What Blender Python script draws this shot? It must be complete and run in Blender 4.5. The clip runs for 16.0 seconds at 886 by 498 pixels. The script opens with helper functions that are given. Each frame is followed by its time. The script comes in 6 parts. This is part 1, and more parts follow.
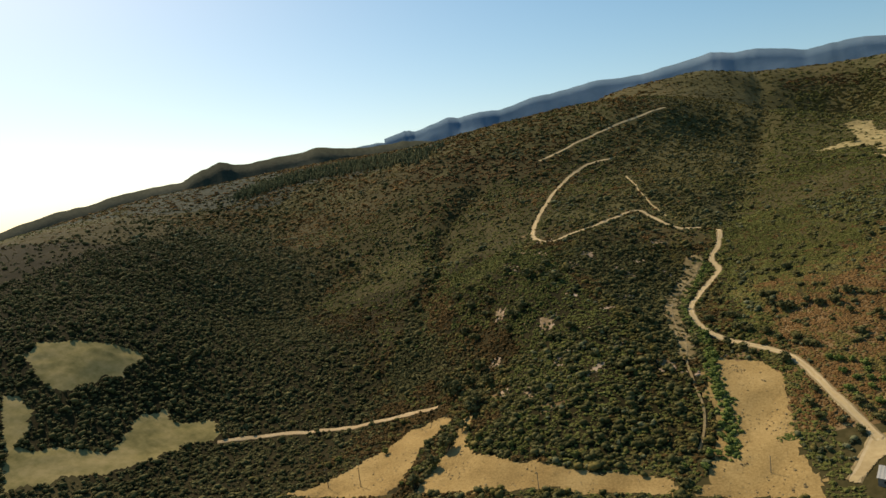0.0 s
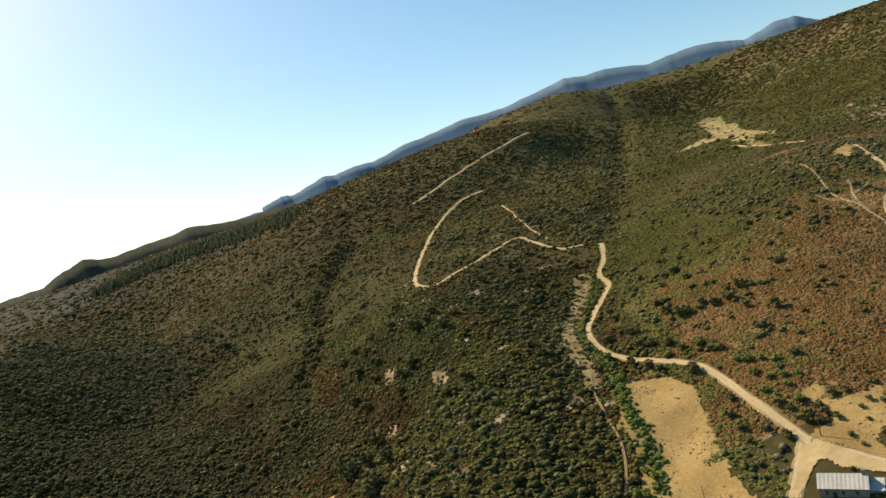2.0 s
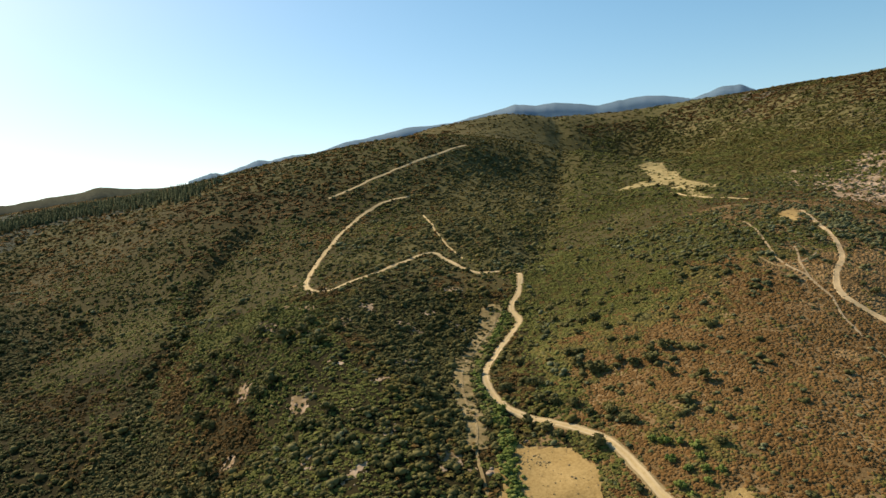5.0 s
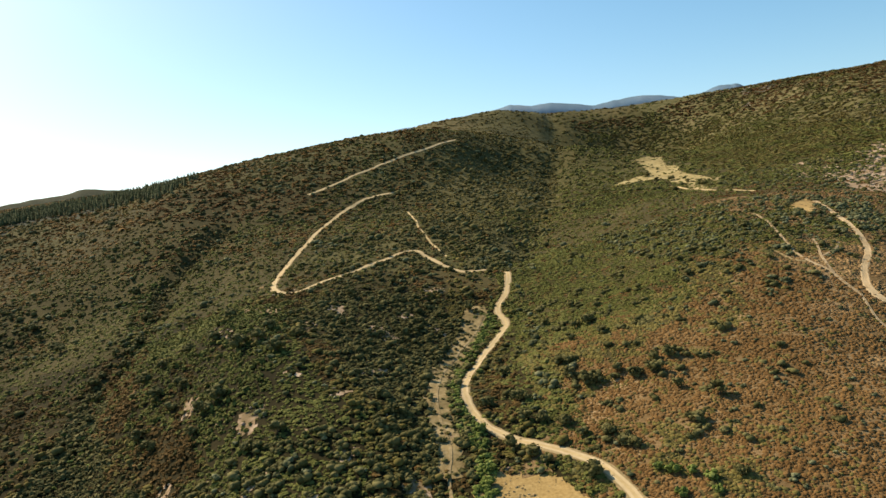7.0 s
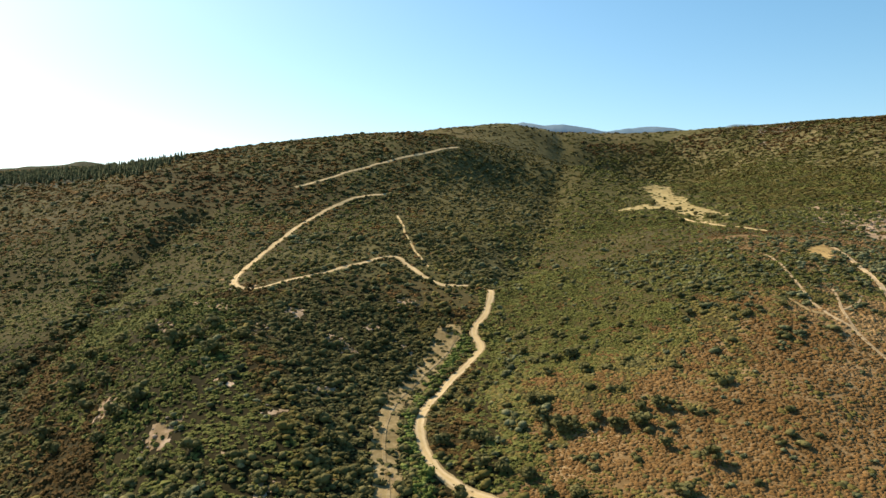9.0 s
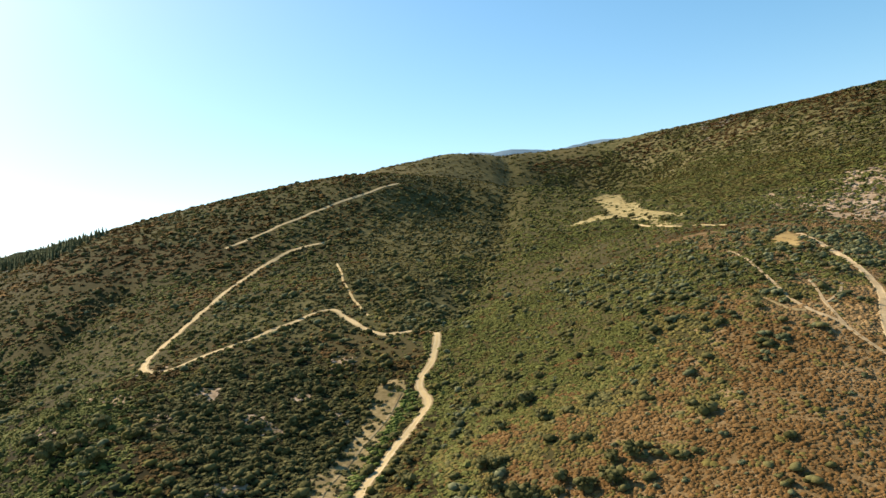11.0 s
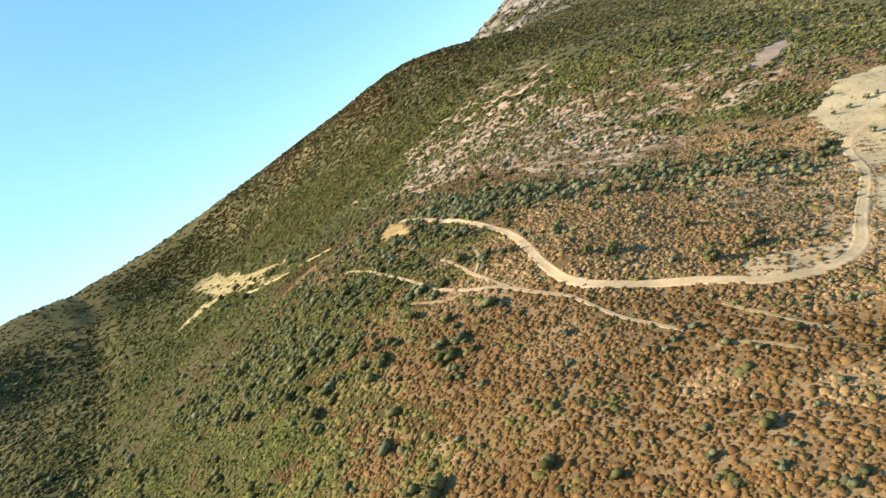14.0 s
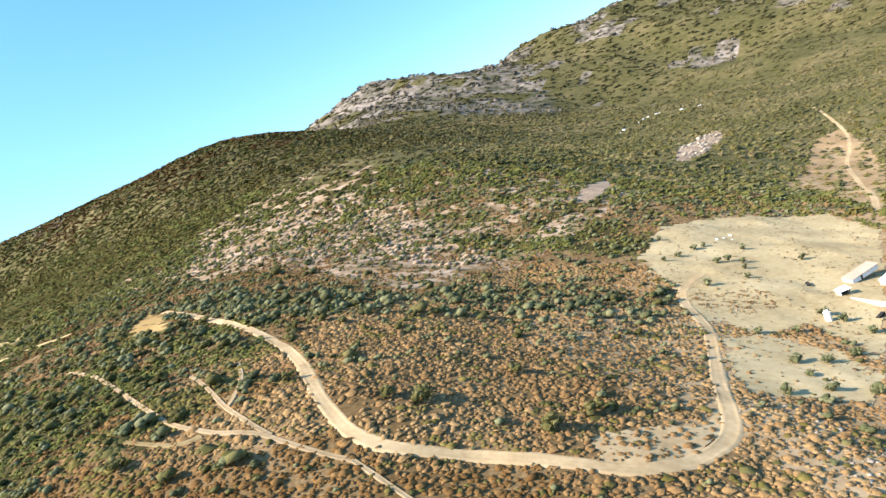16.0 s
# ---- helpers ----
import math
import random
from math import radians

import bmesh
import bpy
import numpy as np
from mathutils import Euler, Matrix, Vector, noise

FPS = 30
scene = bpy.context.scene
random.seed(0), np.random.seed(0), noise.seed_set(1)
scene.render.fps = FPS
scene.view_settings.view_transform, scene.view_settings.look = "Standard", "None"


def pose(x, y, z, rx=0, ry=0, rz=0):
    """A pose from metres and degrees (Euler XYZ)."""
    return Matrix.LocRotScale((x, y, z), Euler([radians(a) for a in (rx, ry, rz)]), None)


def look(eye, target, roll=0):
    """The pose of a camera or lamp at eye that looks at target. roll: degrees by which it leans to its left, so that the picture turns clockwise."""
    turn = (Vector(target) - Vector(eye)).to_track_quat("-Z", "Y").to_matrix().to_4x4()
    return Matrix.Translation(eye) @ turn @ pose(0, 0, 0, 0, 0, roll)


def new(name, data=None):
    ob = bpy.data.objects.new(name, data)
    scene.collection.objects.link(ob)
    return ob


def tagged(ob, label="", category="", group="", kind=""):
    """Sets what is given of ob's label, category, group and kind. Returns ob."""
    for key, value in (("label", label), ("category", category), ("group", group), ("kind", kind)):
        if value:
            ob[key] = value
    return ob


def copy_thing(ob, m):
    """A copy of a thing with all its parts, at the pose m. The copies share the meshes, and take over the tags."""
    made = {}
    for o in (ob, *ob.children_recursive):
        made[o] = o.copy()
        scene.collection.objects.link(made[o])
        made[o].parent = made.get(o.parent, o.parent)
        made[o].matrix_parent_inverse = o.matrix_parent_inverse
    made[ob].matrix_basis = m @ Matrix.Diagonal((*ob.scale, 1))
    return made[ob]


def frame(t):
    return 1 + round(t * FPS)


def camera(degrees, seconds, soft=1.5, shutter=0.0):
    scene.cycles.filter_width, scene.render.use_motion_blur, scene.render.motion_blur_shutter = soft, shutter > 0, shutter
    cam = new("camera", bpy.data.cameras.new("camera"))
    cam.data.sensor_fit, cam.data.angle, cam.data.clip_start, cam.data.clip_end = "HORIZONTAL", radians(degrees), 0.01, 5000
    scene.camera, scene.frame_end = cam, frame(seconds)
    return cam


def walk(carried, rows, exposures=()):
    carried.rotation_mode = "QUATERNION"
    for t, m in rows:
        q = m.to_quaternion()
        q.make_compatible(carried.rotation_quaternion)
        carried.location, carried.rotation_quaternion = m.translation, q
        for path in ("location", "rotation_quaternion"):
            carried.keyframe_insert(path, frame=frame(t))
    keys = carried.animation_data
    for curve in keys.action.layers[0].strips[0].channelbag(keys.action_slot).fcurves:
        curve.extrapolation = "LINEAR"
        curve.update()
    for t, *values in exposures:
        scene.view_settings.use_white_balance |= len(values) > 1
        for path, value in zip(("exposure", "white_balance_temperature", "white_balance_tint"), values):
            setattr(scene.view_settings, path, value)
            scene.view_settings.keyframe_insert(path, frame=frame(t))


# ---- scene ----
cam = camera(63.47, 16.0)
PATH = [
    (0, pose(-11.55, -65.59, 169.38, 82.30, 6.36, 12.10)),
    (0.5, pose(-10.50, -58.26, 168.20, 83.21, 5.20, 8.98)),
    (1, pose(-9.24, -49.92, 167.19, 83.47, 12.37, 7.78)),
    (1.5, pose(-7.21, -39.96, 165.98, 84.69, 15.63, 6.37)),
    (2, pose(-5.09, -28.88, 164.34, 84.51, 15.15, 2.57)),
    (2.5, pose(-3.08, -18.21, 162.84, 84.85, 18.03, -0.36)),
    (3, pose(-1.36, -8.63, 161.45, 85.64, 4.49, 0.34)),
    (3.5, pose(0.02, 0.01, 160.01, 86.27, 1.90, -0.14)),
    (4, pose(2.14, 8.69, 158.63, 86.29, 3.31, 0.06)),
    (4.5, pose(4.83, 17.46, 157.64, 85.20, -1.38, -1.29)),
    (4.7, pose(5.78, 20.95, 157.19, 84.45, 5.59, -2.26)),
    (6.8, pose(15.59, 58.76, 149.50, 84.79, 5.60, -2.28)),
    (7, pose(16.48, 62.13, 149.00, 84.62, 5.87, -2.56)),
    (7.5, pose(18.74, 70.44, 147.84, 84.48, 10.33, -1.33)),
    (8, pose(21.02, 78.55, 146.92, 84.26, 6.53, -2.36)),
    (8.5, pose(23.61, 86.45, 145.90, 85.06, 2.24, -0.95)),
    (8.7, pose(24.78, 89.61, 145.56, 85.19, -0.54, -1.93)),
    (10.8, pose(42.67, 125.54, 143.45, 88.57, 8.67, -3.93)),
    (11, pose(43.77, 129.58, 142.90, 88.27, 7.84, -5.13)),
    (11.5, pose(46.20, 140.16, 141.56, 85.72, 22.05, -11.10)),
    (12, pose(49.66, 150.73, 141.28, 82.68, 31.67, -15.75)),
    (12.5, pose(54.10, 160.41, 140.88, 82.05, 29.23, -21.32)),
    (13, pose(59.00, 169.13, 140.14, 82.20, 29.65, -26.98)),
    (13.5, pose(65.27, 178.35, 138.73, 82.28, 28.77, -30.99)),
    (14, pose(72.29, 188.05, 137.42, 81.05, 34.09, -39.03)),
    (14.5, pose(79.99, 197.01, 135.90, 80.07, 34.78, -45.44)),
    (15, pose(88.56, 205.51, 134.24, 79.39, 33.18, -52.77)),
    (15.5, pose(96.54, 212.77, 132.79, 79.20, 36.84, -57.62)),
    (16, pose(104.24, 218.35, 131.69, 81.54, 24.01, -54.80)),
]
EXPOSURES = [(0, -0.06, 6950, 9), (1, 0.1, 7000, 9), (2.5, 0.36, 7000, 9), (4.5, 0.34, 6950, 9), (7, 0.5, 6900, 9), (11, 0.68, 6650, 8), (12.5, 0.7, 6550, 8), (14, 1.2, 6400, 9), (16, 1.32, 5950, 11)]
walk(cam, PATH, EXPOSURES)
# path end

# ---- world, sun, exposure ----
SUN_AZ, SUN_EL = -49.0, 42.0
world = bpy.data.worlds.new("sky")
scene.world = world
world.use_nodes = True
wn = world.node_tree
sky = wn.nodes.new("ShaderNodeTexSky")
sky.sky_type = "NISHITA"
sky.sun_disc = False
sky.sun_elevation = radians(SUN_EL)
sky.sun_rotation = radians(SUN_AZ)
sky.altitude = 300
sky.air_density = 1.0
sky.dust_density = 1.15
sky.ozone_density = 0.4
wcoord = wn.nodes.new("ShaderNodeTexCoord")
wmap = wn.nodes.new("ShaderNodeMapping")
wmap.inputs["Location"].default_value = (0, 0, 0.075)
wn.links.new(wcoord.outputs["Generated"], wmap.inputs["Vector"])
wn.links.new(wmap.outputs["Vector"], sky.inputs["Vector"])
wn.nodes["Background"].inputs["Strength"].default_value = 0.126
vivid = wn.nodes.new("ShaderNodeHueSaturation")
vivid.inputs["Hue"].default_value = 0.487
vivid.inputs["Saturation"].default_value = 1.3
wn.links.new(sky.outputs["Color"], vivid.inputs["Color"])
wn.links.new(vivid.outputs["Color"], wn.nodes["Background"].inputs["Color"])
sun_data = bpy.data.lights.new("sun", "SUN")
sun_data.energy = 5.0
sun_data.angle = radians(0.53)
sun_data.color = (1.0, 0.87, 0.68)
sun = new("sun", sun_data)
sx, sy = math.sin(radians(SUN_AZ)), math.cos(radians(SUN_AZ))
sun.matrix_world = look((sx * 900, sy * 900 + 300, 900 * math.tan(radians(SUN_EL)) + 50), (0, 300, 50))


# ---- materials ----
def material(name, colours, scale=0.5, rough=0.9, bump=0.0, island=False, patch=0.03, spread=1.0, metal=0.0, spec=0.06, isle=0.9):
    """Two scales of noise mix three colours; island: each loose piece shifts its tone."""
    m = bpy.data.materials.new(name)
    m.use_nodes = True
    nt = m.node_tree
    b = nt.nodes["Principled BSDF"]
    b.inputs["Roughness"].default_value = rough
    b.inputs["Metallic"].default_value = metal
    b.inputs["Specular IOR Level"].default_value = spec
    co = nt.nodes.new("ShaderNodeTexCoord")
    fine = nt.nodes.new("ShaderNodeTexNoise")
    fine.inputs["Scale"].default_value = scale
    fine.inputs["Detail"].default_value = 5
    fine.inputs["Roughness"].default_value = 0.65
    broad = nt.nodes.new("ShaderNodeTexNoise")
    broad.inputs["Scale"].default_value = patch
    broad.inputs["Detail"].default_value = 3
    nt.links.new(co.outputs["Object"], fine.inputs["Vector"])
    nt.links.new(co.outputs["Object"], broad.inputs["Vector"])
    add = nt.nodes.new("ShaderNodeMath")
    add.operation = "ADD"
    nt.links.new(fine.outputs["Fac"], add.inputs[0])
    nt.links.new(broad.outputs["Fac"], add.inputs[1])
    last = add
    if island:
        geo = nt.nodes.new("ShaderNodeNewGeometry")
        mul = nt.nodes.new("ShaderNodeMath")
        mul.operation = "MULTIPLY_ADD"
        mul.inputs[1].default_value = isle
        nt.links.new(geo.outputs["Random Per Island"], mul.inputs[0])
        nt.links.new(add.outputs[0], mul.inputs[2])
        last = nt.nodes.new("ShaderNodeMath")
        last.operation = "SUBTRACT"
        last.inputs[1].default_value = isle / 2
        nt.links.new(mul.outputs[0], last.inputs[0])
    ramp = nt.nodes.new("ShaderNodeValToRGB")
    half = nt.nodes.new("ShaderNodeMath")
    half.operation = "MULTIPLY"
    half.inputs[1].default_value = 0.5
    nt.links.new(last.outputs[0], half.inputs[0])
    nt.links.new(half.outputs[0], ramp.inputs["Fac"])
    el = ramp.color_ramp.elements
    n = len(colours)
    lo, hi = 0.5 - 0.2 * spread, 0.5 + 0.2 * spread
    while len(el) < n:
        el.new(0.5)
    for k, c in enumerate(colours):
        el[k].position = lo + (hi - lo) * k / max(1, n - 1)
        el[k].color = (*c, 1)
    nt.links.new(ramp.outputs["Color"], b.inputs["Base Color"])
    if bump:
        bp = nt.nodes.new("ShaderNodeBump")
        bp.inputs["Strength"].default_value = 0.6
        bp.inputs["Distance"].default_value = bump
        nt.links.new(fine.outputs["Fac"], bp.inputs["Height"])
        nt.links.new(bp.outputs["Normal"], b.inputs["Normal"])
    return m


SOIL = material("dry_soil_and_litter", [(0.032, 0.027, 0.010), (0.058, 0.048, 0.018), (0.100, 0.077, 0.033)], 0.6, 0.95, 0.12, patch=0.02)
PALE = material("pale_stony_soil", [(0.21, 0.135, 0.065), (0.33, 0.225, 0.118), (0.45, 0.325, 0.19)], 0.7, 0.95, 0.1, patch=0.05)
OLIVE = material("far_heath_cover", [(0.044, 0.041, 0.014), (0.076, 0.067, 0.025), (0.118, 0.092, 0.038)], 0.14, 0.95, 1.5, patch=0.008, spread=0.65)
MOUNTAINSIDE = material("mountain_ground", [(0.060, 0.056, 0.020), (0.102, 0.090, 0.035), (0.168, 0.134, 0.062)], 0.1, 0.95, 1.5, patch=0.012, spread=0.7)
CRAG = material("grey_crag", [(0.066, 0.066, 0.033), (0.165, 0.138, 0.105), (0.297, 0.253, 0.209)], 0.05, 0.95, 3.0, patch=0.012, spread=0.55)
DRYGRASS = material("dry_grass", [(0.179, 0.114, 0.041), (0.304, 0.204, 0.078), (0.441, 0.304, 0.127)], 1.1, 0.95, 0.08, patch=0.045, spread=0.85)
FARMGRASS = material("bleached_grass", [(0.30, 0.225, 0.115), (0.42, 0.325, 0.175), (0.51, 0.41, 0.24)], 0.6, 0.95, 0.05, patch=0.05, spread=0.85)
MEADOW = material("half_green_meadow", [(0.13, 0.115, 0.040), (0.24, 0.195, 0.075), (0.35, 0.27, 0.12)], 0.22, 0.95, 0.06, patch=0.05, spread=0.8)
PALEWOOD = material("bleached_wood", [(0.22, 0.17, 0.11), (0.32, 0.26, 0.18)], 5.0, 0.9, 0.01)
ROADDIRT = material("pale_dirt", [(0.330, 0.233, 0.111), (0.440, 0.328, 0.166), (0.530, 0.408, 0.221)], 0.5, 0.95, 0.04, patch=0.06)
RUTDIRT = material("worn_wheel_ruts", [(0.370, 0.275, 0.148), (0.460, 0.351, 0.200), (0.540, 0.427, 0.261)], 0.4, 0.95, 0.03, patch=0.05)
VERGE = material("dusty_verge", [(0.17, 0.12, 0.055), (0.27, 0.20, 0.10), (0.37, 0.285, 0.155)], 0.9, 0.95, 0.06, patch=0.08, spread=0.8)
# Leaf litter, darkened to paint the shade in gaps between shrubs.
SHADELITTER = material("litter_with_gap_shade", [(0.014, 0.012, 0.0045), (0.027, 0.022, 0.008), (0.050, 0.038, 0.015)], 0.6, 0.95, 0.15, patch=0.02, spread=0.8)
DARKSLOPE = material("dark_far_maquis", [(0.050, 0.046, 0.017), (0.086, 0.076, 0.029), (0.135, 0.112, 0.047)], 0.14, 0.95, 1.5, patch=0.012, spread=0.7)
RUSTSOIL = material("rusty_heath_soil", [(0.098, 0.060, 0.023), (0.172, 0.109, 0.048), (0.315, 0.215, 0.110)], 1.4, 0.95, 0.12, patch=0.06, spread=0.8)
STONY = material("stony_heath_slope", [(0.110, 0.083, 0.036), (0.231, 0.160, 0.088), (0.385, 0.275, 0.182), (0.484, 0.369, 0.264)], 0.35, 0.95, 0.3, patch=0.06, spread=0.8)
TRACKDIRT = material("tan_dirt", [(0.36, 0.25, 0.130), (0.45, 0.325, 0.178), (0.53, 0.40, 0.236)], 0.8, 0.95, 0.04, patch=0.1, spread=0.85)
PATHDIRT = material("trodden_path_dirt", [(0.26, 0.185, 0.10), (0.34, 0.25, 0.145), (0.43, 0.33, 0.20)], 1.0, 0.95, 0.05, patch=0.15, spread=0.9)
STRAW = material("yellow_straw_grass", [(0.20, 0.155, 0.065), (0.31, 0.24, 0.105), (0.42, 0.335, 0.16)], 0.3, 0.95, 0.06, patch=0.05, spread=0.8)
BANKSOIL = material("trodden_bank_soil", [(0.138, 0.100, 0.043), (0.237, 0.175, 0.081), (0.362, 0.275, 0.144)], 0.6, 0.95, 0.06, patch=0.1, spread=0.8)
ROCK = material("pale_rock", [(0.21, 0.150, 0.098), (0.32, 0.236, 0.165), (0.44, 0.335, 0.245)], 0.5, 0.9, 0.25, patch=0.06)
PALEROCK = material("bleached_stone", [(0.26, 0.205, 0.15), (0.34, 0.28, 0.215), (0.43, 0.365, 0.29)], 0.8, 0.9, 0.1, island=True, patch=0.1)
GREYROCK = material("grey_ledge_rock", [(0.10, 0.088, 0.066), (0.16, 0.138, 0.108), (0.24, 0.205, 0.165)], 0.1, 0.95, 0.6, island=True, patch=0.03)
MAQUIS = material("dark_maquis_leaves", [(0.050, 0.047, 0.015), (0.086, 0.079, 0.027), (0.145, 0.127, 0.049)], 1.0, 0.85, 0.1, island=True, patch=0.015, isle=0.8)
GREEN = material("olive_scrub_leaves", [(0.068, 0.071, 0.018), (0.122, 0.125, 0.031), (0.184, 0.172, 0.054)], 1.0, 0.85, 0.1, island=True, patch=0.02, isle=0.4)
FRESH = material("fresh_green_leaves", [(0.070, 0.092, 0.019), (0.118, 0.144, 0.032), (0.175, 0.196, 0.054)], 1.0, 0.85, 0.1, island=True, patch=0.03)
# Darker copy of brown_olive_scrub, with shade put into the colour.
SHADEBROWN = material("shaded_brown_scrub", [(0.058, 0.035, 0.011), (0.098, 0.060, 0.019), (0.155, 0.094, 0.033)], 1.0, 0.9, 0.1, island=True, patch=0.015, isle=0.5)
WEST = material("brown_olive_scrub", [(0.092, 0.054, 0.015), (0.154, 0.090, 0.026), (0.238, 0.136, 0.044)], 1.0, 0.9, 0.1, island=True, patch=0.015, isle=0.5)
DEEP = material("deep_green_scrub", [(0.077, 0.064, 0.016), (0.128, 0.104, 0.030), (0.198, 0.155, 0.052)], 1.0, 0.9, 0.1, island=True, patch=0.02, isle=0.4)
RUSSET = material("russet_heath_twigs", [(0.093, 0.048, 0.016), (0.151, 0.082, 0.028), (0.238, 0.142, 0.056)], 3.0, 0.9, 0.2, island=True, patch=0.025, isle=0.45)
SANDHEATH = material("sun_bleached_heath", [(0.148, 0.082, 0.032), (0.228, 0.137, 0.057), (0.334, 0.222, 0.105)], 3.0, 0.9, 0.2, island=True, patch=0.05, isle=0.3, spread=1.0)
GREYLEAF = material("grey_green_leaves", [(0.060, 0.064, 0.028), (0.104, 0.108, 0.050), (0.172, 0.170, 0.088)], 1.0, 0.85, 0.1, island=True, patch=0.05)
PINE = material("pine_needles", [(0.050, 0.056, 0.022), (0.082, 0.088, 0.036), (0.125, 0.128, 0.058)], 1.5, 0.85, 0.1, island=True, patch=0.05)
# Olive ridge colour greyed towards blue to paint in haze.
HAZEHILL = material("hazed_green_ridge", [(0.034, 0.038, 0.025), (0.050, 0.054, 0.036), (0.075, 0.076, 0.052)], 0.09, 0.95, 2.0, patch=0.006, spread=0.7)
BARK = material("bark", [(0.06, 0.045, 0.03), (0.11, 0.085, 0.06)], 4.0, 0.95, 0.03)
OLDWOOD = material("weathered_wood", [(0.05, 0.04, 0.03), (0.10, 0.08, 0.06)], 5.0, 0.9, 0.01)
STONE = material("old_stone_wall", [(0.13, 0.11, 0.085), (0.22, 0.185, 0.145), (0.32, 0.27, 0.21)], 1.6, 0.95, 0.05, patch=0.3)
ROOFGREY = material("grey_roof_sheets", [(0.36, 0.34, 0.30), (0.46, 0.435, 0.385), (0.55, 0.52, 0.46)], 1.2, 0.8, 0.02, patch=0.25)
ROOFPINK = material("faded_pink_roof", [(0.38, 0.25, 0.18), (0.46, 0.32, 0.24), (0.54, 0.40, 0.31)], 1.0, 0.8, 0.02, patch=0.2)
WHITE = material("whitewash", [(0.66, 0.64, 0.59), (0.76, 0.745, 0.70), (0.82, 0.81, 0.77)], 1.5, 0.7, 0.01, patch=0.3)
# Dark metal of troughs; also paints the shade inside windows and open sheds.
DARKIN = material("dark_insides_and_troughs", [(0.03, 0.027, 0.024), (0.05, 0.046, 0.042)], 3.0, 0.9, 0.01)
# Blue of the far ranges is distance haze put into the base colour.
HAZEBLUE = material("haze_blue_rock", [(0.10, 0.155, 0.21), (0.12, 0.185, 0.25), (0.17, 0.23, 0.29)], 0.006, 1.0, 5.0, patch=0.002, spread=0.9)
MOUNTAIN = material("mountain_heath", [(0.080, 0.078, 0.030), (0.136, 0.122, 0.050), (0.220, 0.172, 0.086)], 0.08, 0.95, 1.5, patch=0.012, spread=0.7)


def part(name, bm, mat, parent=None, label=""):
    me = bpy.data.meshes.new(name)
    bm.to_mesh(me)
    bm.free()
    me.materials.append(mat)
    ob = new(name, me)
    if parent:
        ob.parent = parent
    if label:
        ob["label"] = label
    return ob


def mesh_object(name, verts, faces, mat, smooth=False):
    """An object from arrays of corners and of triangles or quads."""
    me = bpy.data.meshes.new(name)
    verts, faces = np.asarray(verts, np.float32), np.asarray(faces, np.int32)
    k = faces.shape[1]
    me.vertices.add(len(verts))
    me.vertices.foreach_set("co", verts.ravel())
    me.loops.add(faces.size)
    me.loops.foreach_set("vertex_index", faces.ravel())
    me.polygons.add(len(faces))
    me.polygons.foreach_set("loop_start", np.arange(0, faces.size, k, dtype=np.int32))
    me.polygons.foreach_set("loop_total", np.full(len(faces), k, np.int32))
    if smooth:
        me.polygons.foreach_set("use_smooth", np.ones(len(faces), bool))
    me.update(calc_edges=True)
    me.materials.append(mat)
    return new(name, me)


# ---- the lie of the land: ridges, gullies and terraces (x, y, height) ----

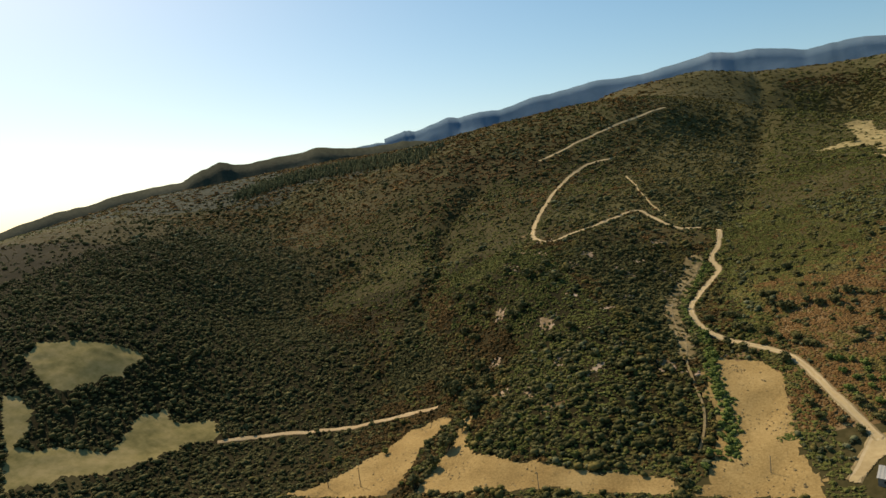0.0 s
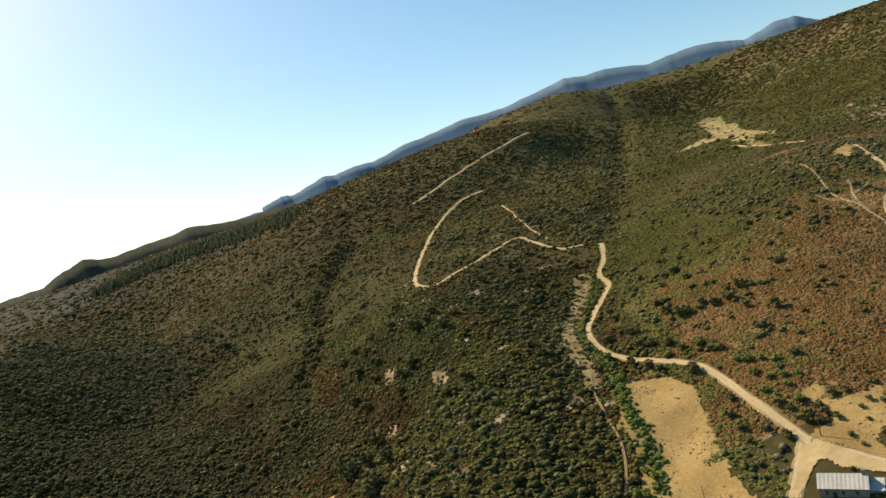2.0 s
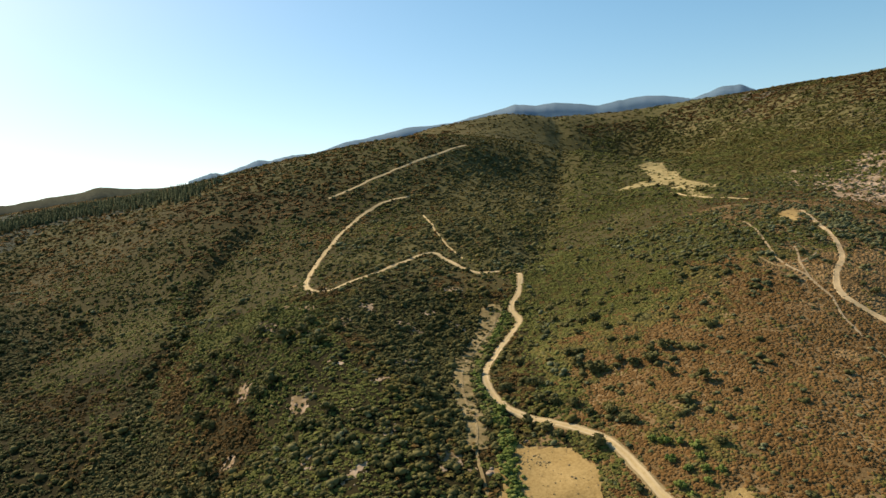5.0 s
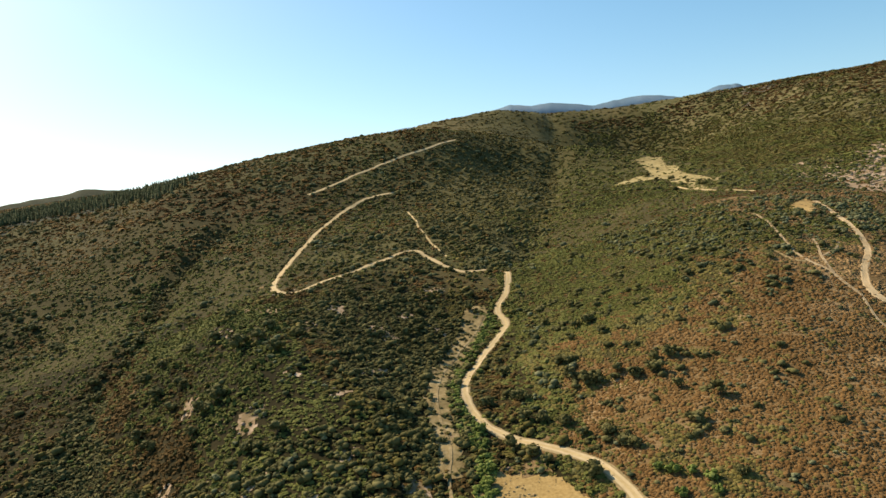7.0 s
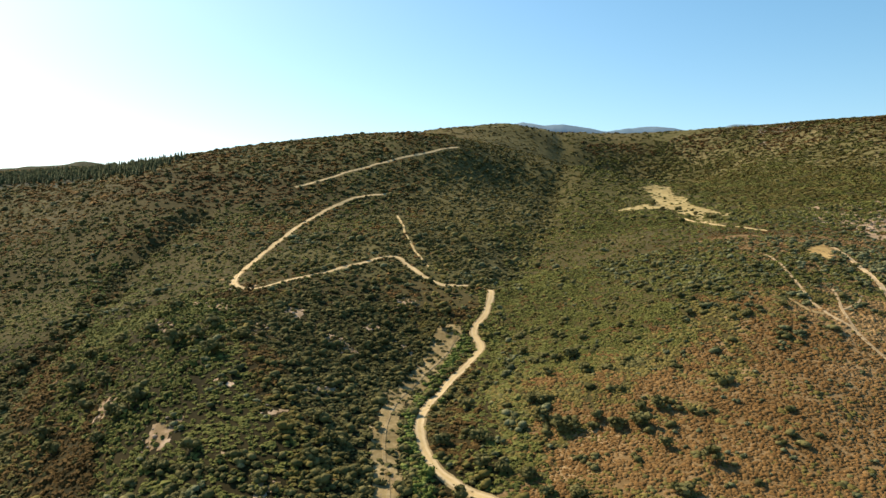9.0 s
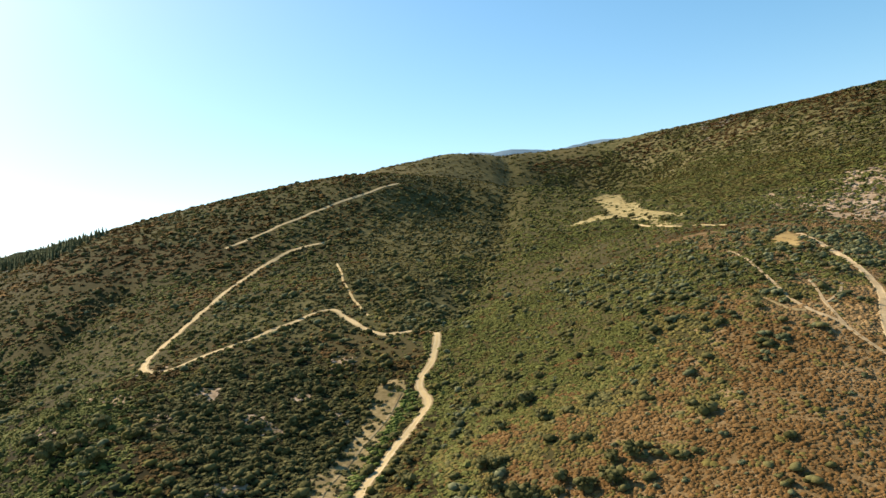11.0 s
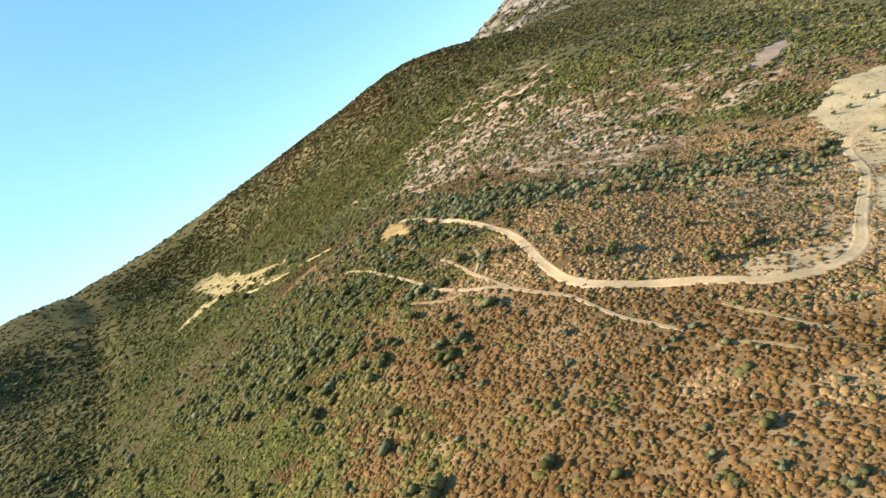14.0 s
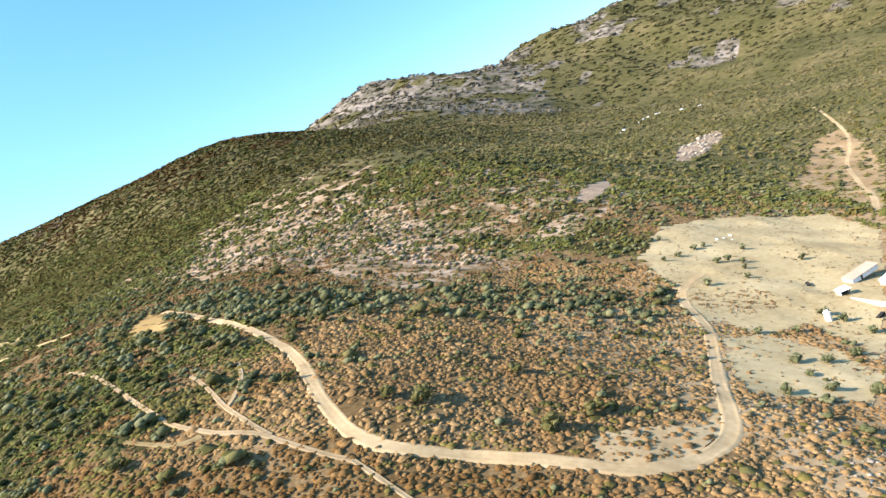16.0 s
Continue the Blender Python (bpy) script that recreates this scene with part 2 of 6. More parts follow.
LANDFORM = {
    "spur_shoulder": [(-60, 430, 102.1), (16, 503, 109.4), (-70, 681, 150.2), (18, 582, 123.9), (-25, 642, 128.9)],
    "valley_road": [(64, 446, 99.7), (53, 386, 82.2), (30, 268, 69), (74, 313, 90), (79, 225, 70.6), (59, 285, 77.4), (30, 339, 70.4), (85, 222, 75.6), (81, 261, 79.3), (73, 366, 87), (26, 197, 52.4), (83, 259, 79.9), (73, 366, 86.5), (90, 264, 78.9)],
    "rocky_slope": [(347, 1098, 141.8), (384, 504, 113.6), (414, 370, 82.3), (355, 302, 62.1), (335, 290, 62), (427, 1047, 170.1), (431, 857, 163.6), (340, 651, 136), (335, 582, 127.5), (361, 532, 121.1), (367, 495, 116.7), (404, 472, 110.8), (368, 409, 94.9), (459, 480, 120.1), (389, 385, 88.4), (346, 330, 75.6), (392, 319, 64.3), (383, 288, 51.5), (376, 281, 50.2), (367, 538, 123.8), (354, 430, 100.8), (375, 406, 94.1)],
    "middle_spur": [(-84, 278, 45.7), (-41, 278, 75), (-68, 323, 84.3), (-69, 368, 105.5), (-30, 324, 93.1), (-11, 299, 86.4), (5, 241, 67.2), (-85, 263, 48.6), (-56, 305, 84.8), (-17, 273, 83.4), (-5, 240, 71.2), (-7, 334, 88.3), (-31, 233, 64.6), (-80, 346, 80), (-57, 370, 95), (-10, 358, 87.3), (4, 305, 77.4), (-11, 263, 75.2), (-39, 291, 79.1)],
    "upper_gully": [(-143, 495, 88.2), (-105, 688, 153.1), (-140, 474, 89.9), (-138, 486, 90.3), (-137, 657, 141.7)],
    "west_hill": [(-203, 488, 73.6), (-219, 262, 39.1), (-276, 301, 72.1), (-335, 406, 103.7), (-254, 419, 54.4), (-292, 275, 85.1), (-337, 370, 101), (-322, 514, 96.3), (-299, 278, 85.9), (-246, 267, 46.8), (-216, 258, 36.6), (-357, 418, 111.8), (-227, 505, 74.2), (-241, 461, 65.1), (-203, 328, 56.3), (-187, 466, 77.5)],
    "west_heights": [(-184, 629, 139), (-195, 711, 162.8), (-412, 568, 126.2), (-275, 624, 109.2), (-356, 634, 94.8), (-188, 578, 112)],
    "trail_shoulder": [(213, 418, 120.2), (188, 338, 104.4), (138, 404, 108), (286, 509, 121.9), (193, 423, 117.5), (220, 346, 102.3), (326, 376, 86.9), (217, 345, 103.9), (169, 396, 113), (106, 463, 104), (181, 448, 117.7), (166, 401, 113.7), (290, 340, 82), (200, 466, 120.6), (318, 600, 130.1)],
    "deep_valley": [(74, 848, 192.3), (185, 880, 176.2), (109, 571, 112.8), (103, 563, 107.6), (53, 714, 138.7), (110, 753, 137.3), (103, 572, 110.7), (69, 523, 106), (179, 698, 128.8), (97, 501, 100.1), (167, 866, 158.7), (108, 823, 151.3), (169, 494, 119.1), (140, 561, 115.6)],
    "west_gully": [(-99, 295, 49.9), (-154, 366, 59.7), (-144, 407, 69.8), (-98, 339, 67.7), (-93, 270, 52.2), (-141, 384, 63.9), (-95, 292, 48.6), (-133, 388, 69.1), (-90, 315, 59.4)],
    "east_spur": [(129, 347, 111), (129, 301, 95.6), (133, 392, 108.9), (107, 306, 89.2), (132, 311, 99), (132, 384, 108.6), (113, 278, 87.2), (132, 386, 108.9), (102, 340, 96.8), (132, 388, 108.4), (104, 358, 97.3), (148, 324, 104), (109, 337, 96.8), (136, 292, 94.4), (150, 278, 87.9)],
    "heath_slope": [(179, 320, 105.9), (167, 298, 97.5), (206, 295, 88.7), (182, 264, 81.8), (206, 294, 88.3), (208, 258, 75.5), (201, 253, 73), (195, 272, 83), (231, 251, 63.1), (179, 316, 105.6), (166, 266, 83)],
    "far_side_valley": [(632, 1338, 240.4), (717, 409, 39.9), (1034, 537, 56.9), (558, 581, 139.8), (913, 983, 209.6), (1102, 954, 205.9), (1067, 818, 144.4), (833, 625, 96.8), (618, 470, 79), (1337, 734, 73.2), (678, 392, 47.8), (804, 363, 22.9), (680, 316, 6.6), (533, 281, 16.8), (1342, 983, 191.6), (589, 389, 48.6), (837, 568, 70.2)],
    "farm_terrace": [(256, 278, 68.8), (299, 259, 56.1), (293, 311, 74.6), (320, 286, 61.9), (280, 259, 57), (256, 265, 62.8), (313, 267, 56.2)],
    "skyline_ridge": [(-672, 877, 146.6), (-674, 992, 133.1), (-668, 1072, 142.6), (-657, 1170, 136.6), (-634, 1288, 143.8), (-588, 1381, 172.8), (-552, 1442, 177.9), (-467, 1420, 171.3), (-401, 1397, 162.8), (-285, 1291, 166), (-206, 1203, 169.6), (-136, 1175, 167), (-76, 1184, 189.2), (-28, 1222, 218.5), (13, 1252, 236.4), (98, 1292, 247.7), (165, 1313, 263.2), (220, 1327, 254), (285, 1340, 249.9), (360, 1345, 249), (433, 1345, 249.4), (505, 1334, 252.5), (548, 1316, 254.5), (627, 1280, 248.4), (670, 1226, 249.6), (697, 1182, 250.7)],
    "high_skyline": [(715, 1069, 246), (713, 962, 248.9), (686, 847, 214), (808, 898, 213.5), (1456, 1424, 320.8), (1567, 1407, 347.6), (1696, 1369, 263.5), (1830, 1319, 230.2), (1929, 1269, 239.9), (2047, 1179, 292.4), (2143, 1089, 283.8), (2239, 975, 281.3)],
    "behind_the_ridge": [(-823, 1037, 74.4), (-816, 1167, 75.5), (-809, 1262, 97.6), (-797, 1380, 100), (-769, 1521, 98.9), (-714, 1633, 115.2), (-670, 1706, 115.3), (-568, 1680, 115), (-490, 1653, 113), (-350, 1526, 125.9), (-255, 1420, 135.2), (-172, 1392, 132.1), (-99, 1403, 137.9), (-42, 1443, 150), (8, 1479, 160), (110, 1527, 163.7), (190, 1552, 177.1), (256, 1569, 167.8), (334, 1584, 164.3), (425, 1590, 162.6), (512, 1590, 160.5), (598, 1577, 165.2), (650, 1556, 171.2), (745, 1512, 172.6), (796, 1448, 173.7), (829, 1395, 173.1)],
    "behind_the_mountain": [(849, 1259, 165.8), (1739, 1684, 210), (1872, 1664, 237.4), (2027, 1619, 198.2), (2188, 1559, 164.4), (2307, 1499, 144.8), (2449, 1390, 177.1), (2564, 1283, 176.3), (2679, 1146, 182.4)],
    "outer_country": [(-1440, -480, -96), (0, -480, 16), (1440, -480, -32), (-2720, 480, -240), (-2720, 2560, -240), (-1440, 3360, -128), (0, 3040, 128), (1120, 3040, 192), (2560, 3200, 320), (3680, 1440, 480), (3520, -320, 160), (800, -160, 32), (480, 64, 44.8), (240, 32, 48), (-480, -160, 0), (-160, 0, 32), (-800, 160, 0)],
}
WAYS = {
    "main_road": [(71.2, 185.8), (69.2, 196.2), (66.1, 207.2), (63.7, 220.0), (61.5, 232.9), (58.1, 244.6), (51.7, 253.2), (42.4, 262.0), (34.0, 271.6), (30.2, 280.0), (27.6, 293.9), (27.1, 306.8), (30.3, 327.6), (36.9, 346.3), (44.8, 362.2), (51.9, 376.9), (53.1, 382.9), (50.4, 392.9), (51.5, 400.2), (56.3, 408.1), (59.8, 421.7), (62.7, 435.4), (62.8, 450.8), (55.8, 452.3), (44.4, 448.7), (36.9, 451.0), (30.0, 464.1), (22.7, 482.1), (14.9, 503.3), (8.0, 495.2), (-3.8, 481.4), (-16.1, 464.5), (-27.7, 450.9), (-37.8, 433.8), (-43.6, 422.4), (-51.5, 419.0), (-57.8, 426.2), (-63.4, 448.2), (-64.2, 485.8), (-63.0, 522.5), (-59.0, 548.6), (-55.0, 581.5), (-47.8, 613.9), (-39.4, 649.7), (-26.5, 672.9), (-13.4, 688.3), (2.2, 700.4)],
    "ridge_track": [(-71.9, 680.6), (-52.2, 706.5), (-33.6, 739.9), (-12.8, 764.4), (3.9, 787.8), (18.5, 804.4), (39.9, 823.5), (71.6, 857.6)],
    "branch_road": [(71.2, 185.8), (66.5, 179.2), (61.5, 171.7), (57.8, 166.6)],
    "house_drive": [(71.2, 185.8), (72.7, 180.5), (78.0, 174.8), (83.9, 166.9)],
    "hill_trail": [(11.8, 637.4), (17.0, 591.5), (18.3, 563.4), (22.3, 541.2), (25.1, 521.1), (30.2, 496.0), (34.3, 480.6)],
    "stream_path": [(43.5, 391.9), (35.7, 368.2), (28.4, 354.6), (21.4, 333.6), (17.7, 306.0), (17.3, 286.1), (19.1, 271.6), (20.1, 261.8), (17.9, 249.6), (19.1, 229.4), (20.6, 216.0), (18.7, 202.8), (14.6, 191.0)],
    "spur_track": [(226.9, 430.9), (217.4, 401.9), (213.6, 384.9), (208.8, 368.2), (200.9, 351.1), (193.5, 336.3), (186.1, 325.4), (177.6, 314.5), (173.4, 308.0), (170.3, 302.5), (169.1, 298.5), (169.4, 293.2), (172.7, 286.6), (175.3, 279.7), (177.6, 272.8), (179.2, 266.1), (182.1, 262.3), (186.5, 259.6), (192.5, 257.8), (200.6, 258.4), (206.1, 260.5), (221.4, 266.8), (239.6, 272.9), (254.7, 278.0), (262.9, 282.7), (277.0, 291.0), (288.5, 293.5), (301.7, 292.9)],
    "spur_footpath": [(186.5, 416.2), (183.6, 397.7), (175.4, 372.3), (167.0, 350.2), (162.8, 335.4), (161.3, 326.6), (162.1, 319.5), (164.2, 314.1), (163.9, 307.4), (164.1, 301.6), (164.6, 296.7)],
    "lower_footpath": [(164.6, 296.7), (162.3, 288.7), (160.8, 283.0), (160.8, 276.7), (160.7, 271.7)],
    "side_footpath": [(179.8, 351.2), (174.9, 339.2), (168.6, 326.9), (165.7, 318.0), (164.5, 311.7)],
    "cross_footpath": [(187.3, 345.9), (179.4, 334.7), (171.5, 327.0), (168.4, 325.4)],
    "cross_footpath_b": [(155.8, 336.2), (156.6, 328.6), (157.8, 323.9), (160.5, 322.7)],
    "slope_footpath": [(170.4, 269.5), (169.0, 262.6), (168.5, 257.1), (167.9, 252.1)],
    "slope_footpath_b": [(157.9, 264.9), (159.8, 261.7), (160.7, 257.6), (160.0, 251.9)],
    "hill_road": [(871.0, 345.1), (801.4, 324.3), (749.1, 308.6), (706.0, 303.9), (648.1, 302.2), (569.1, 286.2), (445.5, 264.3), (409.7, 260.6)],
    "clearing_track": [(222.3, 627.0), (218.8, 546.4), (231.3, 505.0)],
    "field_lane": [(-212.9, 249.1), (-189.2, 261.6), (-164.9, 264.0), (-140.8, 266.5), (-116.4, 267.6), (-99.4, 265.9)],
}
AREAS = {
    "west_meadow": [(-318, 248), (-320, 262), (-303, 276), (-282, 289), (-275, 289), (-276, 267), (-287, 239), (-293, 235), (-305, 239)],
    "west_pasture": [(-308, 220), (-303, 223), (-292, 219), (-286, 209), (-280, 197), (-275, 196), (-266, 206), (-249, 214), (-250, 226), (-255, 248), (-247, 262), (-241, 255), (-224, 265), (-214, 255), (-215, 250), (-225, 241), (-231, 218), (-238, 203), (-254, 186), (-262, 174), (-266, 171)],
    "gully_field": [(-156, 202), (-143, 208), (-131, 220), (-117, 237), (-109, 249), (-92, 253), (-87, 243), (-94, 234), (-99, 223), (-101, 201), (-103, 190)],
    "middle_field": [(-96, 188), (-89, 201), (-84, 215), (-82, 241), (-76, 244), (-77, 229), (-76, 215), (-66, 205), (-55, 198), (-44, 195), (-36, 189), (-25, 185), (-13, 183), (-3, 181), (6, 176), (6, 169)],
    "road_field": [(26, 257), (35, 249), (47, 243), (53, 231), (51, 216), (48, 200), (48, 187), (49, 175), (52, 168), (47, 162), (12, 168), (17, 182), (22, 198), (24, 212), (23, 230)],
    "house_yard": [(80, 205), (86, 207), (86, 197), (96, 195), (104, 198), (84, 167), (78, 175), (73, 181), (72, 188), (82, 189)],
    "stream_gravel": [(36, 404), (31, 377), (24, 358), (18, 337), (14, 308), (14, 286), (16, 262), (16, 250), (21, 250), (23, 262), (22, 286), (22, 306), (26, 330), (31, 346), (39, 361), (44, 376), (47, 391), (46, 404)],
    "clearing": [(196, 708), (226, 731), (245, 735), (252, 780), (258, 825), (279, 842), (290, 833), (273, 778), (279, 756), (266, 716), (261, 679), (264, 633), (258, 614), (243, 634), (225, 553), (220, 524), (221, 569), (232, 638), (241, 683), (229, 697), (209, 695)],
    "trail_head": [(210, 424), (228, 442), (223, 423), (207, 399), (206, 410)],
    "farm_field": [(315, 315), (355, 321), (375, 315), (392, 299), (405, 275), (367, 255), (246, 245), (261, 253), (269, 262), (265, 265), (257, 269), (263, 276), (260, 280), (270, 287), (286, 295), (300, 305)],
    "farm_meadow": [(248, 274), (257, 270), (257, 263), (249, 253), (239, 245), (221, 243), (223, 249), (219, 255), (218, 261), (226, 266)],
    "red_terrace": [(218, 354), (224, 335), (242, 324), (249, 300), (251, 280), (228, 270), (202, 260), (189, 262), (181, 271), (175, 284), (169, 295), (172, 304), (177, 312), (189, 327)],
    "scree_a": [(396, 371), (420, 377), (466, 384), (437, 369), (398, 362)],
    "scree_b": [(619, 399), (675, 411), (779, 428), (822, 421), (782, 407), (661, 387), (622, 389)],
    "bare_slope": [(309, 544), (420, 665), (426, 626), (411, 560), (426, 525), (412, 481), (361, 425), (332, 395), (316, 366), (290, 361), (262, 351), (259, 365), (271, 398), (294, 444), (292, 469), (274, 473)],
    "farm_bank": [(282, 291), (286, 286), (291, 278), (289, 271), (279, 270), (272, 274), (274, 280), (270, 284)],
    "upper_track_bare": [(560, 322), (647, 323), (728, 330), (767, 314), (700, 291), (631, 278), (412, 258), (449, 279)],
}
GULLY_LINE = [(-114, 312), (-122, 342), (-132, 384), (-136, 418), (-133, 454), (-141, 495), (-149, 539), (-148, 544), (-138, 576), (-128, 619)]
VALLEY_LINE = [(70, 459), (94, 543), (110, 584), (138, 701), (168, 827), (190, 896), (253, 1212), (268, 1320)]


rng = np.random.default_rng(7)


def kernel(d):
    return np.where(d > 0, d * d * np.log(d + 1e-9), 0.0)


ctrl = np.array([p for line in LANDFORM.values() for p in line], float)
cxy = ctrl[:, :2] / 160
size = len(cxy)
system = np.zeros((size + 3, size + 3))
system[:size, :size] = kernel(np.linalg.norm(cxy[:, None] - cxy[None], axis=2)) + 0.05 * np.eye(size)
system[:size, size:] = np.c_[np.ones(size), cxy]
system[size:, :size] = system[:size, size:].T
weights = np.linalg.solve(system, np.r_[ctrl[:, 2], 0, 0, 0])


def ripple(x, y, s, seed):
    """Cheap smooth noise from a few slanted waves, about -1 to 1."""
    r = np.random.default_rng(seed)
    out = 0.0
    for _ in range(7):
        a, f, p = r.uniform(0, 2 * np.pi), r.uniform(0.6, 1.7) / s, r.uniform(0, 6.28)
        out = out + np.sin((x * np.cos(a) + y * np.sin(a)) * 6.28 * f + p)
    return out / 4.0


def off_line(line, x, y):
    """Distance from a broken line."""
    out = np.full(np.shape(x), 1e9)
    for (ax, ay), (bx, by) in zip(line[:-1], line[1:]):
        u = np.clip(((x - ax) * (bx - ax) + (y - ay) * (by - ay)) / ((bx - ax) ** 2 + (by - ay) ** 2), 0, 1)
        out = np.minimum(out, np.hypot(x - ax - u * (bx - ax), y - ay - u * (by - ay)))
    return out


def rise(x, y):
    """Height of the land at arrays x, y."""
    q = np.stack([x, y], -1) / 160
    z = np.empty(q.shape[:-1]).ravel()
    flat = q.reshape(-1, 2)
    for i in range(0, len(flat), 20000):
        f = flat[i:i + 20000]
        z[i:i + 20000] = kernel(np.linalg.norm(f[:, None] - cxy, axis=2)) @ weights[:size] + weights[size] + f @ weights[size + 1:]
    z = z.reshape(q.shape[:-1])
    z = z + 0.6 * ripple(x, y, 37, 1) + 0.3 * ripple(x, y, 15, 2)
    z = z - 5.5 * np.exp(-(off_line(GULLY_LINE, x, y) / 10) ** 2) - 5 * np.exp(-(off_line(VALLEY_LINE, x, y) / 14) ** 2)
    far = np.hypot(x - 640, y - 1120)
    rough = np.clip((x - 900) / 600, 0, 1)
    z = z + rough * (11 * ripple(x, y, 300, 3) + 6 * ripple(x, y, 110, 4))
    k = np.clip((far - 2300) / 1300, 0, 1)
    k = k * k * (3 - 2 * k)
    return z * (1 - k) + k * (-330.0)


def axis_steps(lo, a, b, hi, fine):
    out = list(np.arange(a, b + 0.1, fine))
    s, v = fine, b
    while v < hi:
        s *= 1.06
        v += s
        out.append(min(v, hi))
    s, v = fine, a
    while v > lo:
        s *= 1.06
        v -= s
        out.insert(0, max(v, lo))
    return np.array(out)


GX, GY = axis_steps(-4700, -500, 720, 4700, 6.0), axis_steps(-3000, 90, 1000, 4800, 6.0)
gx, gy = np.meshgrid(GX, GY)
GZ = rise(gx, gy)


def height(x, y):
    """Height of the built ground, by its own grid."""
    x, y = np.asarray(x, float), np.asarray(y, float)
    i = np.clip(np.searchsorted(GX, x) - 1, 0, len(GX) - 2)
    j = np.clip(np.searchsorted(GY, y) - 1, 0, len(GY) - 2)
    u, v = (x - GX[i]) / (GX[i + 1] - GX[i]), (y - GY[j]) / (GY[j + 1] - GY[j])
    a, b, c, d = GZ[j, i], GZ[j, i + 1], GZ[j + 1, i + 1], GZ[j + 1, i]
    return np.where(u > v, a + (b - a) * u + (c - b) * v, a + (d - a) * v + (c - d) * u)


def inside(poly, x, y):
    """Which of the points lie in the polygon."""
    p = np.array(poly, float)
    hit = np.zeros(np.shape(x), bool)
    for (ax, ay), (bx, by) in zip(p, np.roll(p, -1, 0)):
        cross = (ay > y) != (by > y)
        hit ^= cross & (x < (bx - ax) * (y - ay) / (by - ay + 1e-12) + ax)
    return hit


def russet_share(x, y):
    """How much of the scrub is dry and russet: the sunny eastern spur and its terrace."""
    edge = np.interp(y, [254, 274, 291, 298, 322, 332, 340, 373], [40, 42, 52, 70, 91, 118, 137, 168])
    s = np.clip((x - edge) / 120 + 0.35, 0, 1) * np.clip((570 - y) / 110, 0, 1)
    s = s * np.clip((350 - x) / 50, 0.5, 1) - 0.4 * np.exp(-((x - 170) / 38) ** 2 - ((y - 375) / 48) ** 2)
    s = np.maximum(s * 0.8, inside(AREAS["red_terrace"], x, y) * 1.05)
    s = s + 0.2 * ripple(x, y, 90, 21) + 0.22 * ripple(x, y, 31, 22) + 0.06
    return np.clip((s - 0.5) * 1.7 + 0.5, 0.05, 0.88)


def slope_shade(x, y):
    """Where plants are darkened as shade: hollows and slopes falling east and north."""
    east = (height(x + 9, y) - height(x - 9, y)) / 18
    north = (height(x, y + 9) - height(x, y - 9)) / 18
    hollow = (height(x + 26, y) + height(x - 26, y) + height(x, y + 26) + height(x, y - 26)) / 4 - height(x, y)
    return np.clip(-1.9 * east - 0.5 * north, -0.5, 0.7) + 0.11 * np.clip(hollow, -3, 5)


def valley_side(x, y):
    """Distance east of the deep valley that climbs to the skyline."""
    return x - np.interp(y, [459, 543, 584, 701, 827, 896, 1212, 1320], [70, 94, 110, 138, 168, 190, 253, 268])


def far_west(x, y):
    """The hills beyond the western spur, whose ground colour carries painted haze."""
    return (np.hypot(x, y) > 860 + 40 * ripple(x, y, 200, 58)) & (x < -90 - 0.05 * y + 30 * ripple(x, y, 260, 59))


nx, ny = len(GX), len(GY)
idx = np.arange(nx * ny).reshape(ny, nx)
quads = np.stack([idx[:-1, :-1], idx[:-1, 1:], idx[1:, 1:], idx[1:, :-1]], -1).reshape(-1, 4)
ground = mesh_object("ground", np.stack([gx, gy, GZ], -1).reshape(-1, 3), quads, SOIL, smooth=True)
tagged(ground, "dry brown hillside soil with leaf litter and heath", "ground", kind="structure")
for m in (RUSTSOIL, OLIVE, CRAG, SHADELITTER, STONY, MOUNTAINSIDE, PALE, HAZEHILL, DARKSLOPE):
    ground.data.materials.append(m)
mx, my = (gx[:-1, :-1] + gx[1:, 1:]) / 2, (gy[:-1, :-1] + gy[1:, 1:]) / 2
mz = (GZ[:-1, :-1] + GZ[1:, 1:]) / 2
steep = np.hypot(*[d / s for d, s in zip(np.gradient(GZ), (np.gradient(gy, axis=0), np.gradient(gx, axis=1)))])[:-1, :-1]
slot = np.where((russet_share(mx, my) > 0.42) & (my < 480), 1, 0)
# Western ground takes the litter with painted gap shade.
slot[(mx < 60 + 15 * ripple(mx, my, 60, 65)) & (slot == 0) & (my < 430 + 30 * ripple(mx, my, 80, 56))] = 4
slot[inside(AREAS["bare_slope"], mx + 8 * ripple(mx, my, 50, 67), my + 8 * ripple(mx, my, 45, 68))] = 5
slot[(mx - 190 > (my - 250) * 0.6) & (my < 310) & (my > 195) & (mx < 420)] = 7
slot[(my < 195) & (slot != 0)] = 0
outer = (my > 700 + 40 * ripple(mx, my, 120, 61)) | (mx > 480 + 30 * ripple(mx, my, 90, 62)) | (mx < -520)
slot[(mx > 290) & (mx < 500) & (my > 350) & (my < 640) & (ripple(mx, my, 38, 69) > -0.1)] = 5
slot[outer] = 2
side = valley_side(mx, my)
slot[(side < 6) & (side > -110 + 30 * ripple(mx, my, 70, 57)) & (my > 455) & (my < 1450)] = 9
slot[outer & (mx > 420 + 60 * ripple(mx, my, 150, 60))] = 6
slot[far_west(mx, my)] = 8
bearing = np.degrees(np.arctan2(mx - 100, my - 220))
away = np.hypot(mx - 100, my - 220)
mottle = ripple(mx, my, 260, 63) + 0.7 * ripple(mx, my, 80, 64)
crag = outer & (bearing > 44) & (bearing < 64) & (away > 1150) & (mottle > -0.55)
crag |= outer & (bearing >= 62) & (away > 1000) & (mottle > 0.45 - (mz - 200) / 220)
